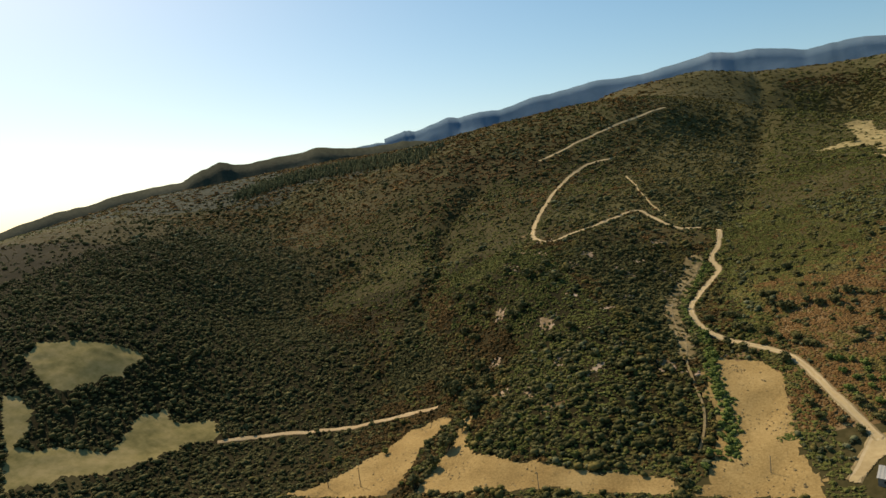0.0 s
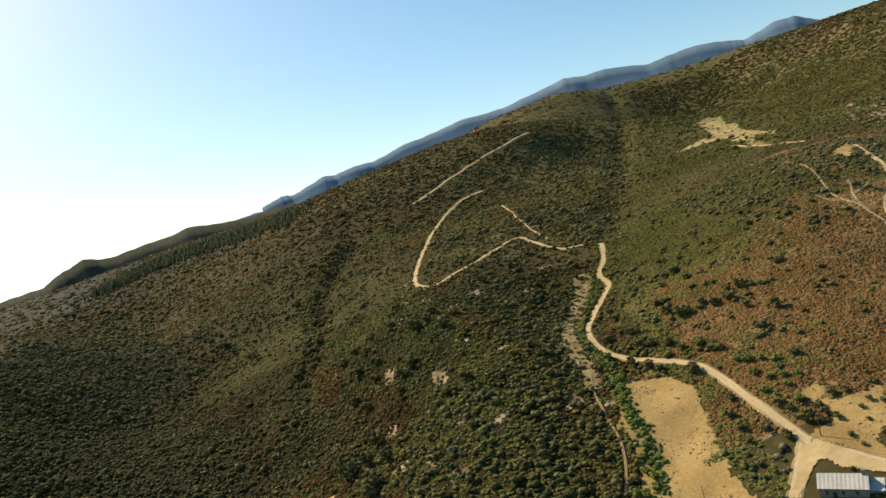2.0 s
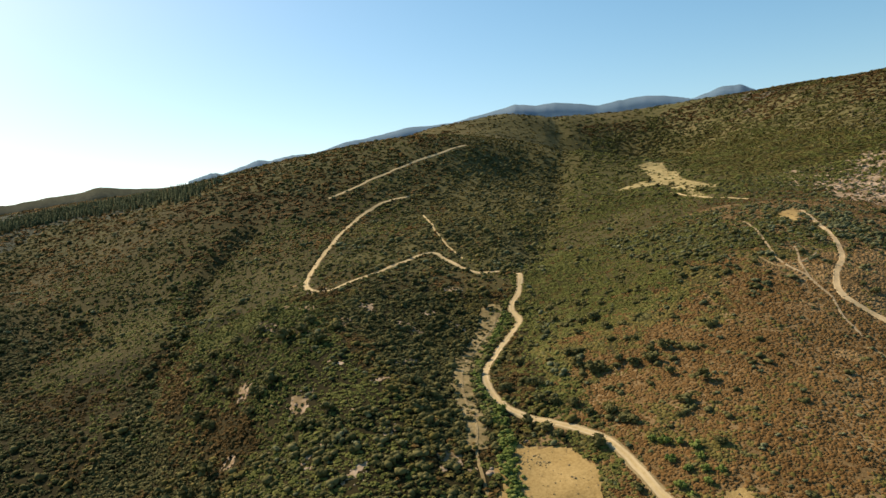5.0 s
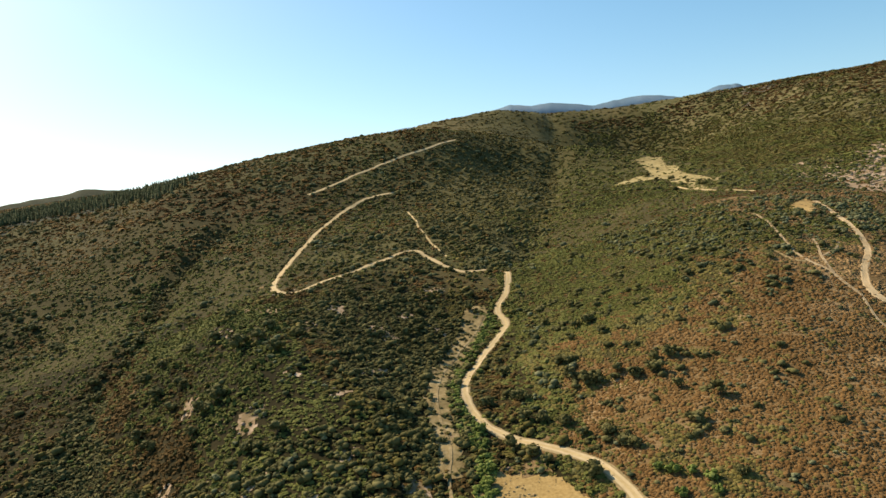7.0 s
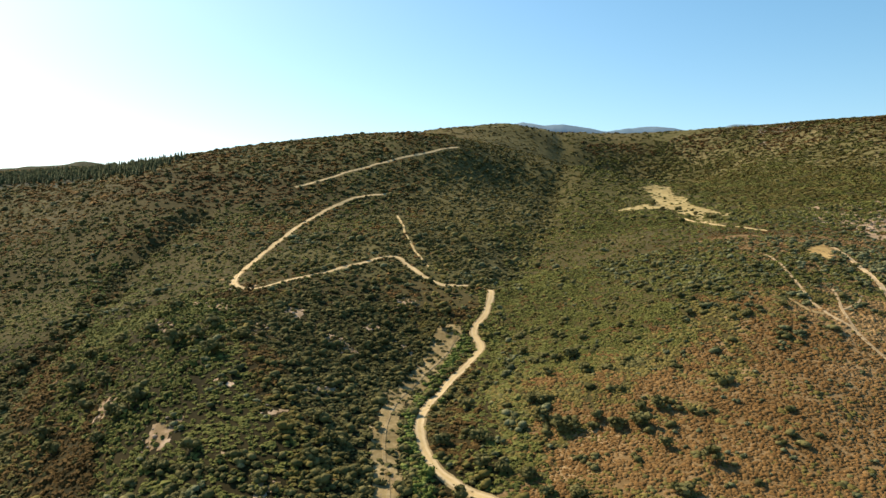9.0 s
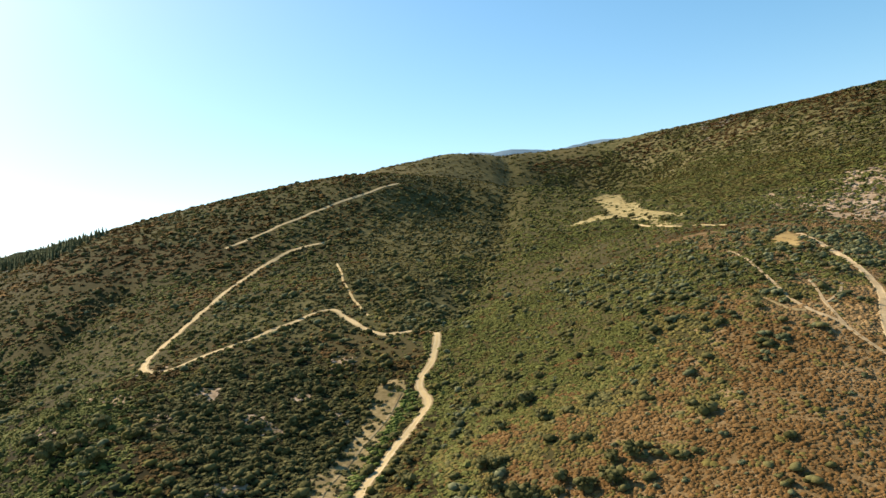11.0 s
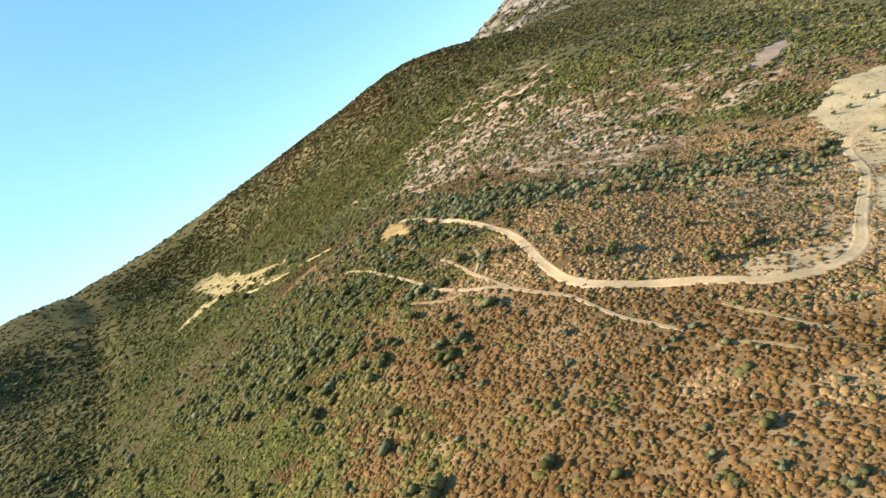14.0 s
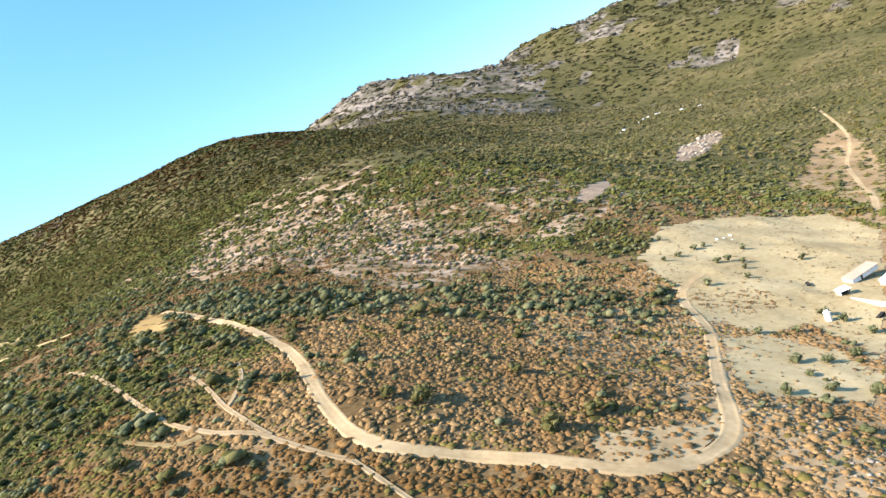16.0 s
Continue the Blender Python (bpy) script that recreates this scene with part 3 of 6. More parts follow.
crag |= outer & (bearing > 25) & (bearing <= 46) & (away > 900) & (mottle > 0.75 - (mz - 210) / 150)
slot[crag] = 3
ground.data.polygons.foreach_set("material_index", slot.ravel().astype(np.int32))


def smooth_line(pts, step):
    """A rounded line through the points at even steps."""
    p = np.array(pts, float)
    for _ in range(2):
        q = [p[0]]
        for a, b in zip(p[:-1], p[1:]):
            q += [a * 0.75 + b * 0.25, a * 0.25 + b * 0.75]
        p = np.array(q + [p[-1]])
    s = np.r_[0, np.cumsum(np.linalg.norm(np.diff(p, axis=0), axis=1))]
    t = np.linspace(0, s[-1], max(3, int(s[-1] / step)))
    return np.stack([np.interp(t, s, p[:, 0]), np.interp(t, s, p[:, 1])], -1)


def near_line(line, x, y):
    """Distance of the points from a line of closely set points."""
    out = np.full(np.shape(x), 1e9)
    for px, py in line:
        out = np.minimum(out, (x - px) ** 2 + (y - py) ** 2)
    return np.sqrt(out)


def make_way(name, pts, width, mat, label, category, lift=0.2):
    line = smooth_line(pts, 2.0 if width > 2 else 1.2)
    d = np.gradient(line, axis=0)
    d /= np.linalg.norm(d, axis=1)[:, None] + 1e-9
    side = np.stack([-d[:, 1], d[:, 0]], -1)
    n = len(line)
    w = width * (1 + 0.07 * ripple(line[:, 0], line[:, 1], 17, 5))[:, None]
    sandy = 0.12 if mat == TRACKDIRT and width > 2 else 0.06
    e1 = (0.03 * ripple(line[:, 0], line[:, 1], 4.5, 9) + sandy * ripple(line[:, 0], line[:, 1], 11, 7))[:, None] * width
    e2 = (0.03 * ripple(line[:, 0], line[:, 1], 5, 10) + sandy * ripple(line[:, 0], line[:, 1], 12, 8))[:, None] * width
    skirt = 0.8 if width > 2 else 0.35
    o = 0.15 * width * ripple(line[:, 0], line[:, 1], 9, 6)[:, None] * 0.3
    across = [-(0.5 * w + e1) - skirt, -(0.5 * w + e1), -0.36 * w + o, -0.13 * w + o, 0.13 * w + o, 0.36 * w + o, 0.5 * w + e2, 0.5 * w + e2 + skirt]
    lift = lift if width > 2 else 0.26
    lifts = [-0.4, lift + 0.04, lift - 0.04, lift - 0.02, lift - 0.02, lift - 0.04, lift + 0.04, -0.4]
    cols = []
    for off, up in zip(across, lifts):
        q = line + side * off
        cols.append(np.c_[q, height(q[:, 0], q[:, 1]) + up])
    v = np.stack(cols, 1).reshape(-1, 3)
    k = len(across)
    g = np.arange(n * k).reshape(n, k)
    f = np.stack([g[:-1, :-1], g[:-1, 1:], g[1:, 1:], g[1:, :-1]], -1).reshape(-1, 4)
    ob = mesh_object(name, v, f, mat, smooth=True)
    if width > 2.8 and mat == ROADDIRT:
        ob.data.materials.append(RUTDIRT)
        ob.data.materials.append(VERGE)
        ob.data.polygons.foreach_set("material_index", np.tile(np.array([2, 2, 1, 0, 1, 2, 2], np.int32), n - 1))
    return tagged(ob, label, category, kind="structure")


def make_area(name, poly, mat, label, category, step=2.5, lift=0.12, rag=1.6):
    """A patch of other ground, laid over the hillside with a ragged edge."""
    p = np.array(poly, float)
    lo, hi = p.min(0) - 3, p.max(0) + 3
    xs, ys = np.arange(lo[0], hi[0], step), np.arange(lo[1], hi[1], step)
    x, y = np.meshgrid(xs, ys)
    cx, cy = x[:-1, :-1] + step / 2, y[:-1, :-1] + step / 2
    keep = inside(poly, cx + rag * ripple(cx, cy, 14, 11), cy + rag * ripple(cx, cy, 11, 12))
    g = np.arange(x.size).reshape(x.shape)
    f = np.stack([g[:-1, :-1], g[:-1, 1:], g[1:, 1:], g[1:, :-1]], -1)[keep]
    used, inv = np.unique(f, return_inverse=True)
    v = np.stack([x.ravel(), y.ravel(), height(x, y).ravel() + lift], -1)[used]
    v[:, :2] += rng.uniform(-0.3, 0.3, (len(v), 2)) * step
    v[:, 2] = height(v[:, 0], v[:, 1]) + lift
    ob = mesh_object(name, v, inv.reshape(-1, 4), mat, smooth=True)
    return tagged(ob, label, category, kind="structure")


WIDTH = {"main_road": 3.4, "branch_road": 4.4, "house_drive": 4.2, "ridge_track": 3.0, "slope_footpath": 0.55, "slope_footpath_b": 0.5, "cross_footpath_b": 0.6, "stream_path": 0.8, "hill_trail": 1.1, "clearing_track": 1.6,
         "spur_track": 2.2, "field_lane": 2.4, "hill_road": 2.2, "spur_footpath": 0.75, "lower_footpath": 0.65}
TAN = ("spur_track", "spur_footpath", "lower_footpath", "side_footpath", "cross_footpath", "cross_footpath_b", "slope_footpath", "slope_footpath_b", "field_lane", "hill_road")
FAINT = ("stream_path", "slope_footpath", "slope_footpath_b", "cross_footpath_b")
lines = {}
for key, pts in WAYS.items():
    wide = WIDTH.get(key, 0.65)
    lines[key] = (smooth_line(pts, 2.5), wide)
    make_way("road" if wide > 2 else "footpath", pts, wide, VERGE if key in FAINT else PATHDIRT if key in ("lower_footpath", "side_footpath", "spur_footpath", "cross_footpath") else TRACKDIRT if key in TAN else ROADDIRT, "pale dusty dirt track across the hillside" if wide > 2 else "narrow pale trodden footpath in the scrub", "road" if wide > 2 else "path")
JUNCTION = [(68.2, 182.7), (73.6, 183.8), (76.3, 178.9), (80.6, 171.1), (84.8, 166.2), (82.8, 162.9), (78.6, 166.3), (73.7, 170.4), (71.9, 175.2), (69.4, 175.5), (66.7, 173.2), (58.7, 165.9), (56.0, 167.2), (64.7, 175.4)]
TRACK_APRON = [(185.6, 272.5), (191.2, 269.9), (195.1, 266.5), (199.8, 263.4), (210.6, 264.3), (205.6, 259.3), (197.6, 256.8), (190.5, 258.0), (183.7, 261.5), (178.7, 266.6), (178.4, 270.9)]
make_area("road", JUNCTION, ROADDIRT, "pale dusty fork of the dirt roads", "road", 0.6, 0.27, 0.2)
make_area("bare_ground", TRACK_APRON, TRACKDIRT, "sandy apron at the bend of the track", "path", 1.0, 0.08, 2.2)
ROCKY = ("scree_a", "scree_b", "upper_track_bare")
for key, poly in AREAS.items():
    if key in ("red_terrace", "bare_slope", "farm_bank"):
        continue
    rock = key in ROCKY
    make_area("bare_ground" if rock else "field", poly, PALE if key == "upper_track_bare" else ROCK if rock else MEADOW if key.startswith("west") else BANKSOIL if key == "stream_gravel" else FARMGRASS if key == "farm_meadow" else STRAW if key == "clearing" else (FARMGRASS if key.startswith("farm") else DRYGRASS), "bare pale stony ground" if rock else "field of dry straw-coloured grass", "rock" if rock else "field", step=1.5 if poly[0][1] < 420 else 3.0, lift=0.1)


# ---- scrub ----
def lump(r, n=3):
    """A ragged bush of a few overlapping lumps, about 1 m wide, resting on z = 0."""
    bm = bmesh.new()
    for k in range(n):
        c = Vector((r.uniform(-0.28, 0.28), r.uniform(-0.28, 0.28), r.uniform(0.18, 0.42))) if n > 1 else Vector((0, 0, 0.3))
        s = r.uniform(0.22, 0.36) if n > 1 else 0.5
        vs = bmesh.ops.create_icosphere(bm, subdivisions=1, radius=s)["verts"]
        for v in vs:
            v.co = c + Vector((v.co.x, v.co.y, v.co.z * 0.85)) * r.uniform(0.72, 1.3)
            v.co.z = max(v.co.z, -0.08)
    if n > 1:
        for _ in range(26 if n > 2 else 12):
            a, e, q = r.uniform(0, 6.283), r.uniform(0.05, 1.5), r.uniform(0.36, 0.6)
            c = Vector((math.cos(a) * math.cos(e) * q, math.sin(a) * math.cos(e) * q, 0.12 + math.sin(e) * q * 0.85))
            bm.faces.new([bm.verts.new(c + Vector((r.uniform(-0.13, 0.13), r.uniform(-0.13, 0.13), r.uniform(-0.1, 0.1)))) for _ in range(3)])
    bm.verts.index_update()
    v = np.array([x.co[:] for x in bm.verts])
    f = np.array([[x.index for x in q.verts] for q in bm.faces])
    bm.free()
    return v, f


def clod(r):
    """A small ragged shrub: nine leafy sprays set round a low dome."""
    v, f = [], []
    for k in range(9):
        a, e = 2.4 * k + r.uniform(-0.4, 0.4), math.asin(0.12 + 0.85 * (k + 0.5) / 9)
        out = Vector((math.cos(a) * math.cos(e), math.sin(a) * math.cos(e), math.sin(e)))
        n = (out + Vector((r.uniform(-0.42, 0.42), r.uniform(-0.42, 0.42), r.uniform(-0.1, 0.6)))).normalized()
        p = n.orthogonal().normalized()
        q = n.cross(p)
        c = Vector((out.x * 0.33, out.y * 0.33, 0.04 + out.z * r.uniform(0.3, 0.55)))
        turn = r.uniform(0, 6.283)
        for i in range(3):
            w, s = turn + 2.094 * i + r.uniform(-0.4, 0.4), r.uniform(0.27, 0.46)
            v.append(c + p * math.cos(w) * s + q * math.sin(w) * s)
        f.append((3 * k, 3 * k + 1, 3 * k + 2))
    return np.array([x[:] for x in v]), np.array(f)


def dome_tuft(r):
    """A low ragged heath tuft, one unit wide."""
    n = 4
    ring = [(0.52 * r.uniform(0.65, 1.3) * math.cos(6.283 * k / n), 0.52 * r.uniform(0.65, 1.3) * math.sin(6.283 * k / n), -0.12) for k in range(n)]
    mid = [(0.42 * r.uniform(0.45, 1.35) * math.cos(6.283 * (k + 0.5) / n), 0.42 * r.uniform(0.45, 1.35) * math.sin(6.283 * (k + 0.5) / n), r.uniform(0.15, 0.8)) for k in range(n)]
    v = np.array(ring + mid + [(r.uniform(-0.12, 0.12), r.uniform(-0.12, 0.12), r.uniform(0.45, 0.9))])
    f = []
    for k in range(n):
        b = (k + 1) % n
        f += [(k, b, n + k), (b, n + b, n + k), (n + k, n + b, 2 * n)]
    return v, np.array(f)


pr = random.Random(3)
BUSHES = [lump(pr) for _ in range(6)]
ROUND = [lump(pr, 2) for _ in range(8)]
SMALL = [lump(pr, 1) for _ in range(4)]
CLODS = [clod(pr) for _ in range(24)]
DOMES = [dome_tuft(pr) for _ in range(24)]


def strew(name, kinds, xyz, diam, tall, mat, label, category, smooth=False):
    """Many plants in one mesh."""
    if not len(xyz):
        return None
    vs, fs, base = [], [], 0
    pick = rng.integers(0, len(kinds), len(xyz))
    for k, (tv, tf) in enumerate(kinds):
        s = pick == k
        m = int(s.sum())
        if not m:
            continue
        a = rng.uniform(0, 6.283, m)
        c, q, d = np.cos(a)[:, None], np.sin(a)[:, None], diam[s][:, None]
        v = np.stack([(tv[:, 0] * c - tv[:, 1] * q) * d, (tv[:, 0] * q + tv[:, 1] * c) * d, tv[:, 2] * d * tall[s][:, None]], -1) + xyz[s][:, None]
        vs.append(v.reshape(-1, 3))
        fs.append((tf[None] + (np.arange(m) * len(tv))[:, None, None] + base).reshape(-1, 3))
        base += m * len(tv)
    ob = mesh_object(name, np.concatenate(vs), np.concatenate(fs), mat, smooth)
    return tagged(ob, label, category, kind="stuff")


def free_of_ways(x, y, extra=0.3, areas=True):
    ok = np.ones(len(x), bool)
    for key, (line, wide) in lines.items():
        near = (x > line[:, 0].min() - 9) & (x < line[:, 0].max() + 9) & (y > line[:, 1].min() - 9) & (y < line[:, 1].max() + 9)
        k = np.where(near)[0]
        if len(k):
            ok[k] &= near_line(line, x[k], y[k]) > wide / 2 + extra + (0.3 if wide < 2 else 0.15)
    for poly, share in ((JUNCTION, 1.0), (TRACK_APRON, 0.6)):
        ok &= ~(inside(poly, x, y) & (rng.random(len(x)) < share))
    for key, poly in AREAS.items():
        if areas and key not in ("red_terrace", "bare_slope"):
            hold = inside(poly, x, y)
            if key in ("clearing", "upper_track_bare", "house_yard", "farm_meadow", "stream_gravel"):
                hold &= rng.random(len(x)) < (0.75 if key in ("upper_track_bare", "stream_gravel") else 0.8 if key == "clearing" else 0.96)
            ok &= ~hold
    return ok



def field_of(n, x0, x1, y0, y1, extra=0.3):
    x, y = rng.uniform(x0, x1, n), rng.uniform(y0, y1, n)
    ok = free_of_ways(x, y, extra) & (near_line(lines["field_lane"][0], x, y) > 2.6)
    return x[ok], y[ok]


# bare stony patches between the bushes of the central spur
xs, ys = np.arange(-75, 35, 1.3), np.arange(235, 430, 1.3)
x, y = np.meshgrid(xs, ys)
cx, cy = x[:-1, :-1] + 0.65, y[:-1, :-1] + 0.65
bare = (ripple(cx, cy, 30, 66) + 0.35 * ripple(cx, cy, 7, 16) > 0.8) & free_of_ways(cx.ravel(), cy.ravel(), 0.5).reshape(cx.shape)
g = np.arange(x.size).reshape(x.shape)
f = np.stack([g[:-1, :-1], g[:-1, 1:], g[1:, 1:], g[1:, :-1]], -1)[bare]
used, inv = np.unique(f, return_inverse=True)
v = np.stack([x.ravel(), y.ravel()], -1)[used] + rng.uniform(-0.45, 0.45, (len(used), 2))
tagged(mesh_object("bare_ground", np.c_[v, height(v[:, 0], v[:, 1]) + 0.1], inv.reshape(-1, 4), STONY, smooth=True), "bare pinkish stony soil between the bushes", "ground", kind="structure")


# low heath on the eastern spur, and a carpet of olive scrub on the western slopes
def cover(zones, kinds, grow, low=1.0):
    """Heath and green scrub over some stretches of the eastern side, thin on stony ground."""
    x, y = np.concatenate([np.stack(field_of(*z)) for z in zones], 1)
    stony = inside(AREAS["bare_slope"], x, y) & (ripple(x, y, 34, 71) + 0.7 * ripple(x, y, 11, 72) > -0.1) & (rng.random(len(x)) < 0.85)
    stony |= (ripple(x, y, 19, 73) + 0.8 * ripple(x, y, 7, 74) > 1.15) & (rng.random(len(x)) < 0.8)
    stony |= (x - 190 > (y - 250) * 0.6) & (y < 310) & (x < 420) & (rng.random(len(x)) < 0.22)
    stony |= (x > 290) & (x < 500) & (y > 350) & (y < 640) & ((ripple(x, y, 38, 69) > 0.75) & (rng.random(len(x)) < 0.85) | (rng.random(len(x)) < 0.3))
    x, y = x[~stony], y[~stony]
    clump = 0.3 * ripple(x, y, 29, 80) + 0.3 * ripple(x, y, 12, 81) + 0.34 * ripple(x, y, 5.5, 82) + rng.normal(0, 0.2, len(x))
    red = russet_share(x, y) + clump > 0.45
    dark = ~red & (0.5 * ripple(x, y, 17, 83) + 0.35 * ripple(x, y, 6, 84) + rng.normal(0, 0.15, len(x)) > 0.42)
    green = ~red & ~dark
    d = np.clip(rng.lognormal(-0.07, 0.34, len(x)), 0.35, 2.2) * grow * 0.8 * np.clip(1 + (y - 330) / 300, 1, 1.9) * np.clip(1 + (x - 300) / 150, 1, 1.6)
    t = rng.uniform(0.32, 0.7, len(x)) * low
    xyz = np.c_[x, y, height(x, y)]
    sandy = red & (x > 165 + 25 * ripple(x, y, 40, 96)) & (y < 480)
    red &= ~sandy
    strew("bleached_heath", kinds, xyz[sandy], d[sandy], t[sandy], SANDHEATH, "sun-bleached heath tufts on sandy ground", "shrub")
    strew("heath", kinds, xyz[red], d[red], t[red], RUSSET, "dry russet heath and rockrose covering the slope", "shrub")
    strew("low_scrub", kinds, xyz[green], d[green] * (1.05 if kinds is DOMES else 1.25), t[green], DEEP if kinds is DOMES else GREEN, "low olive-green scrub covering the slope", "shrub")
    strew("dark_scrub", kinds, xyz[dark], d[dark] * 1.4, t[dark], MAQUIS if kinds is DOMES else DEEP, "clumps of dark green scrub on the slope", "shrub")


cover([(28000, 50, 122, 194, 335)], DOMES, 1.27, 0.62)
cover([(58000, 122, 305, 194, 350)], DOMES, 1.27, 0.58)
cover([(25000, 95, 340, 345, 470), (7000, 54, 120, 320, 360), (7000, 56, 100, 350, 480), (17000, 300, 480, 180, 520), (11000, 80, 420, 460, 640)], CLODS, 1.12)
x, y = np.concatenate([field_of(27000, -400, 100, 150, 620), field_of(25000, -140, 60, 150, 420), field_of(10000, -400, -110, 200, 520), field_of(5000, -850, -400, 250, 800)], 1)
k = ((x < 60) | (y > 355)) & ~((x > -75) & (x < 35) & (y > 235) & (y < 430) & (ripple(x, y, 30, 66) > 0.6) & (rng.random(len(x)) < 0.6))
x, y = x[k], y[k]
# Darker plants paint the shaded flanks, more so low in the west.
shade_tone = slope_shade(x, y) + 0.30 * np.clip((-25 - x) / 50, 0, 1) * np.clip((430 - y) / 80, 0, 1)
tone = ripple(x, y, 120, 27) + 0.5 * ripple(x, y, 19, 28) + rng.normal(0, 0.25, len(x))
lit = 0.5 * ripple(x, y, 85, 29) + 0.4 * ripple(x, y, 15, 30) + rng.normal(0, 0.2, len(x)) - 2.2 * shade_tone + np.clip((x - 40) / 60, 0, 1) - 0.45 * np.clip((-40 - x) / 40, 0, 1) * (y < 430)
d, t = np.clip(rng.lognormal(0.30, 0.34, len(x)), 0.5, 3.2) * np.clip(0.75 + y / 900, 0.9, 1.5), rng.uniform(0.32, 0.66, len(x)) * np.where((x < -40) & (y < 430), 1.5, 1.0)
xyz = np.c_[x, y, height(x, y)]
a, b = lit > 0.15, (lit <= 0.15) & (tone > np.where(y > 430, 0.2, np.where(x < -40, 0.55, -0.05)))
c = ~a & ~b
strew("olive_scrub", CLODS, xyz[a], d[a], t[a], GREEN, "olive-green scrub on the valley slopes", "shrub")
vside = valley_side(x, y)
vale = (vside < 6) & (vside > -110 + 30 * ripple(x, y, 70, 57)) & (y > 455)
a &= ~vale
shady = ~a & (vale & (rng.random(len(x)) < 0.45) | (shade_tone + 0.12 * ripple(x, y, 30, 94) + rng.normal(0, 0.08, len(x)) > 0.1))
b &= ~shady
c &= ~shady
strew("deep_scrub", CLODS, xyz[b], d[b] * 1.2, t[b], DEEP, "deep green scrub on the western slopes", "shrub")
strew("shade_maquis", CLODS, xyz[shady], d[shady] * 1.2, t[shady], MAQUIS, "dark evergreen maquis painting shade low on the western slopes", "shrub")
dry = c & (y > 430) & (ripple(x, y, 55, 89) + rng.normal(0, 0.4, len(x)) > 0.0)
c &= ~dry
strew("dry_heath", CLODS, xyz[dry], d[dry] * 1.15, t[dry], RUSSET, "dry brown heath on the western ridge", "shrub")
near = c & (y < 440 + 30 * ripple(x, y, 70, 49))
strew("shaded_scrub", CLODS, xyz[near], d[near] * 1.15, t[near], SHADEBROWN, "brown scrub on the near western slopes, darkened as shade", "shrub")
c &= ~near
strew("brown_scrub", CLODS, xyz[c], d[c] * 1.15, t[c], WEST, "dark brownish scrub on the western slopes", "shrub")
x, y = field_of(1300, 90, 430, 200, 480)
strew("green_bushes", BUSHES, np.c_[x, y, height(x, y)], rng.uniform(0.9, 2.2, len(x)) ** 1.1, rng.uniform(0.6, 0.9, len(x)), GREYLEAF, "small grey green bushes scattered in the heath", "shrub")
# mixed heath and scrub of the middle distance
x, y = field_of(26000, -460, 470, 560, 1020, 1.0)
mix = ripple(x, y, 130, 75) + 0.6 * ripple(x, y, 40, 76) + rng.normal(0, 0.35, len(x))
d, t = rng.uniform(1.8, 4.4, len(x)), rng.uniform(0.28, 0.52, len(x))
xyz = np.c_[x, y, height(x, y)]
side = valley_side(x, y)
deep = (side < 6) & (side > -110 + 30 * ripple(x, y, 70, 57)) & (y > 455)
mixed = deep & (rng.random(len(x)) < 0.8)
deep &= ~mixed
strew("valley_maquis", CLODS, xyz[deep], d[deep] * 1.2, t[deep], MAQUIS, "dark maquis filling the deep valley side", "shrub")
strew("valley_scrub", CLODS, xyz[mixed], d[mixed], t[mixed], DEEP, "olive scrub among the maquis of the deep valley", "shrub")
deep |= mixed
mix = np.where(np.exp(-((x + 135) / 75) ** 2 - ((y - 675) / 40) ** 2) + 0.2 * ripple(x, y, 60, 98) > 0.4, -2.0, mix)
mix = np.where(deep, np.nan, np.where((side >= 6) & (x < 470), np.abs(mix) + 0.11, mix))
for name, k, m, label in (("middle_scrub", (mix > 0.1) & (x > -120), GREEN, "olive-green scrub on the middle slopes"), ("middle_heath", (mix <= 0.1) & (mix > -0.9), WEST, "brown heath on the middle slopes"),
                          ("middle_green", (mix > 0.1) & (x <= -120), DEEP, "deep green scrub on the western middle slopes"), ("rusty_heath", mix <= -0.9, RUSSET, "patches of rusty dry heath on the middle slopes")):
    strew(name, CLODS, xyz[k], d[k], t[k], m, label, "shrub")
# fresh green growth along the stream and the western gully
stream = smooth_line([(45.2, 390.4), (38.1, 367.7), (30.5, 346.8), (26.2, 331.4), (22.8, 300.6), (23.7, 282.7), (25.9, 267.5), (26.4, 252.8), (25.8, 240.1), (24.4, 241.3), (25.7, 226.1), (27.0, 210.4), (25.6, 200.2), (22.7, 187.5)], 2.0)
seep = smooth_line([(-159.7, 544.9), (-168.7, 532.9), (-147.1, 488.5), (-126.1, 418.3), (-138.9, 412.9), (-125.2, 359.9), (-122.0, 337.4)], 6.0)
x = np.r_[np.repeat(stream[:, 0], 7) + rng.normal(2.2, 1.6, len(stream) * 7), np.repeat(seep[:, 0], 9) + rng.normal(0, 5, len(seep) * 9)]
y = np.r_[np.repeat(stream[:, 1], 7) + rng.normal(0, 1.5, len(stream) * 7), np.repeat(seep[:, 1], 9) + rng.normal(0, 5, len(seep) * 9)]
k = free_of_ways(x, y, 0.4, False)
x, y = x[k], y[k]
strew("stream_growth", BUSHES, np.c_[x, y, height(x, y)], rng.uniform(1.2, 3.0, len(x)), rng.uniform(0.5, 0.8, len(x)), FRESH, "fresh green growth along the stream bed", "shrub")
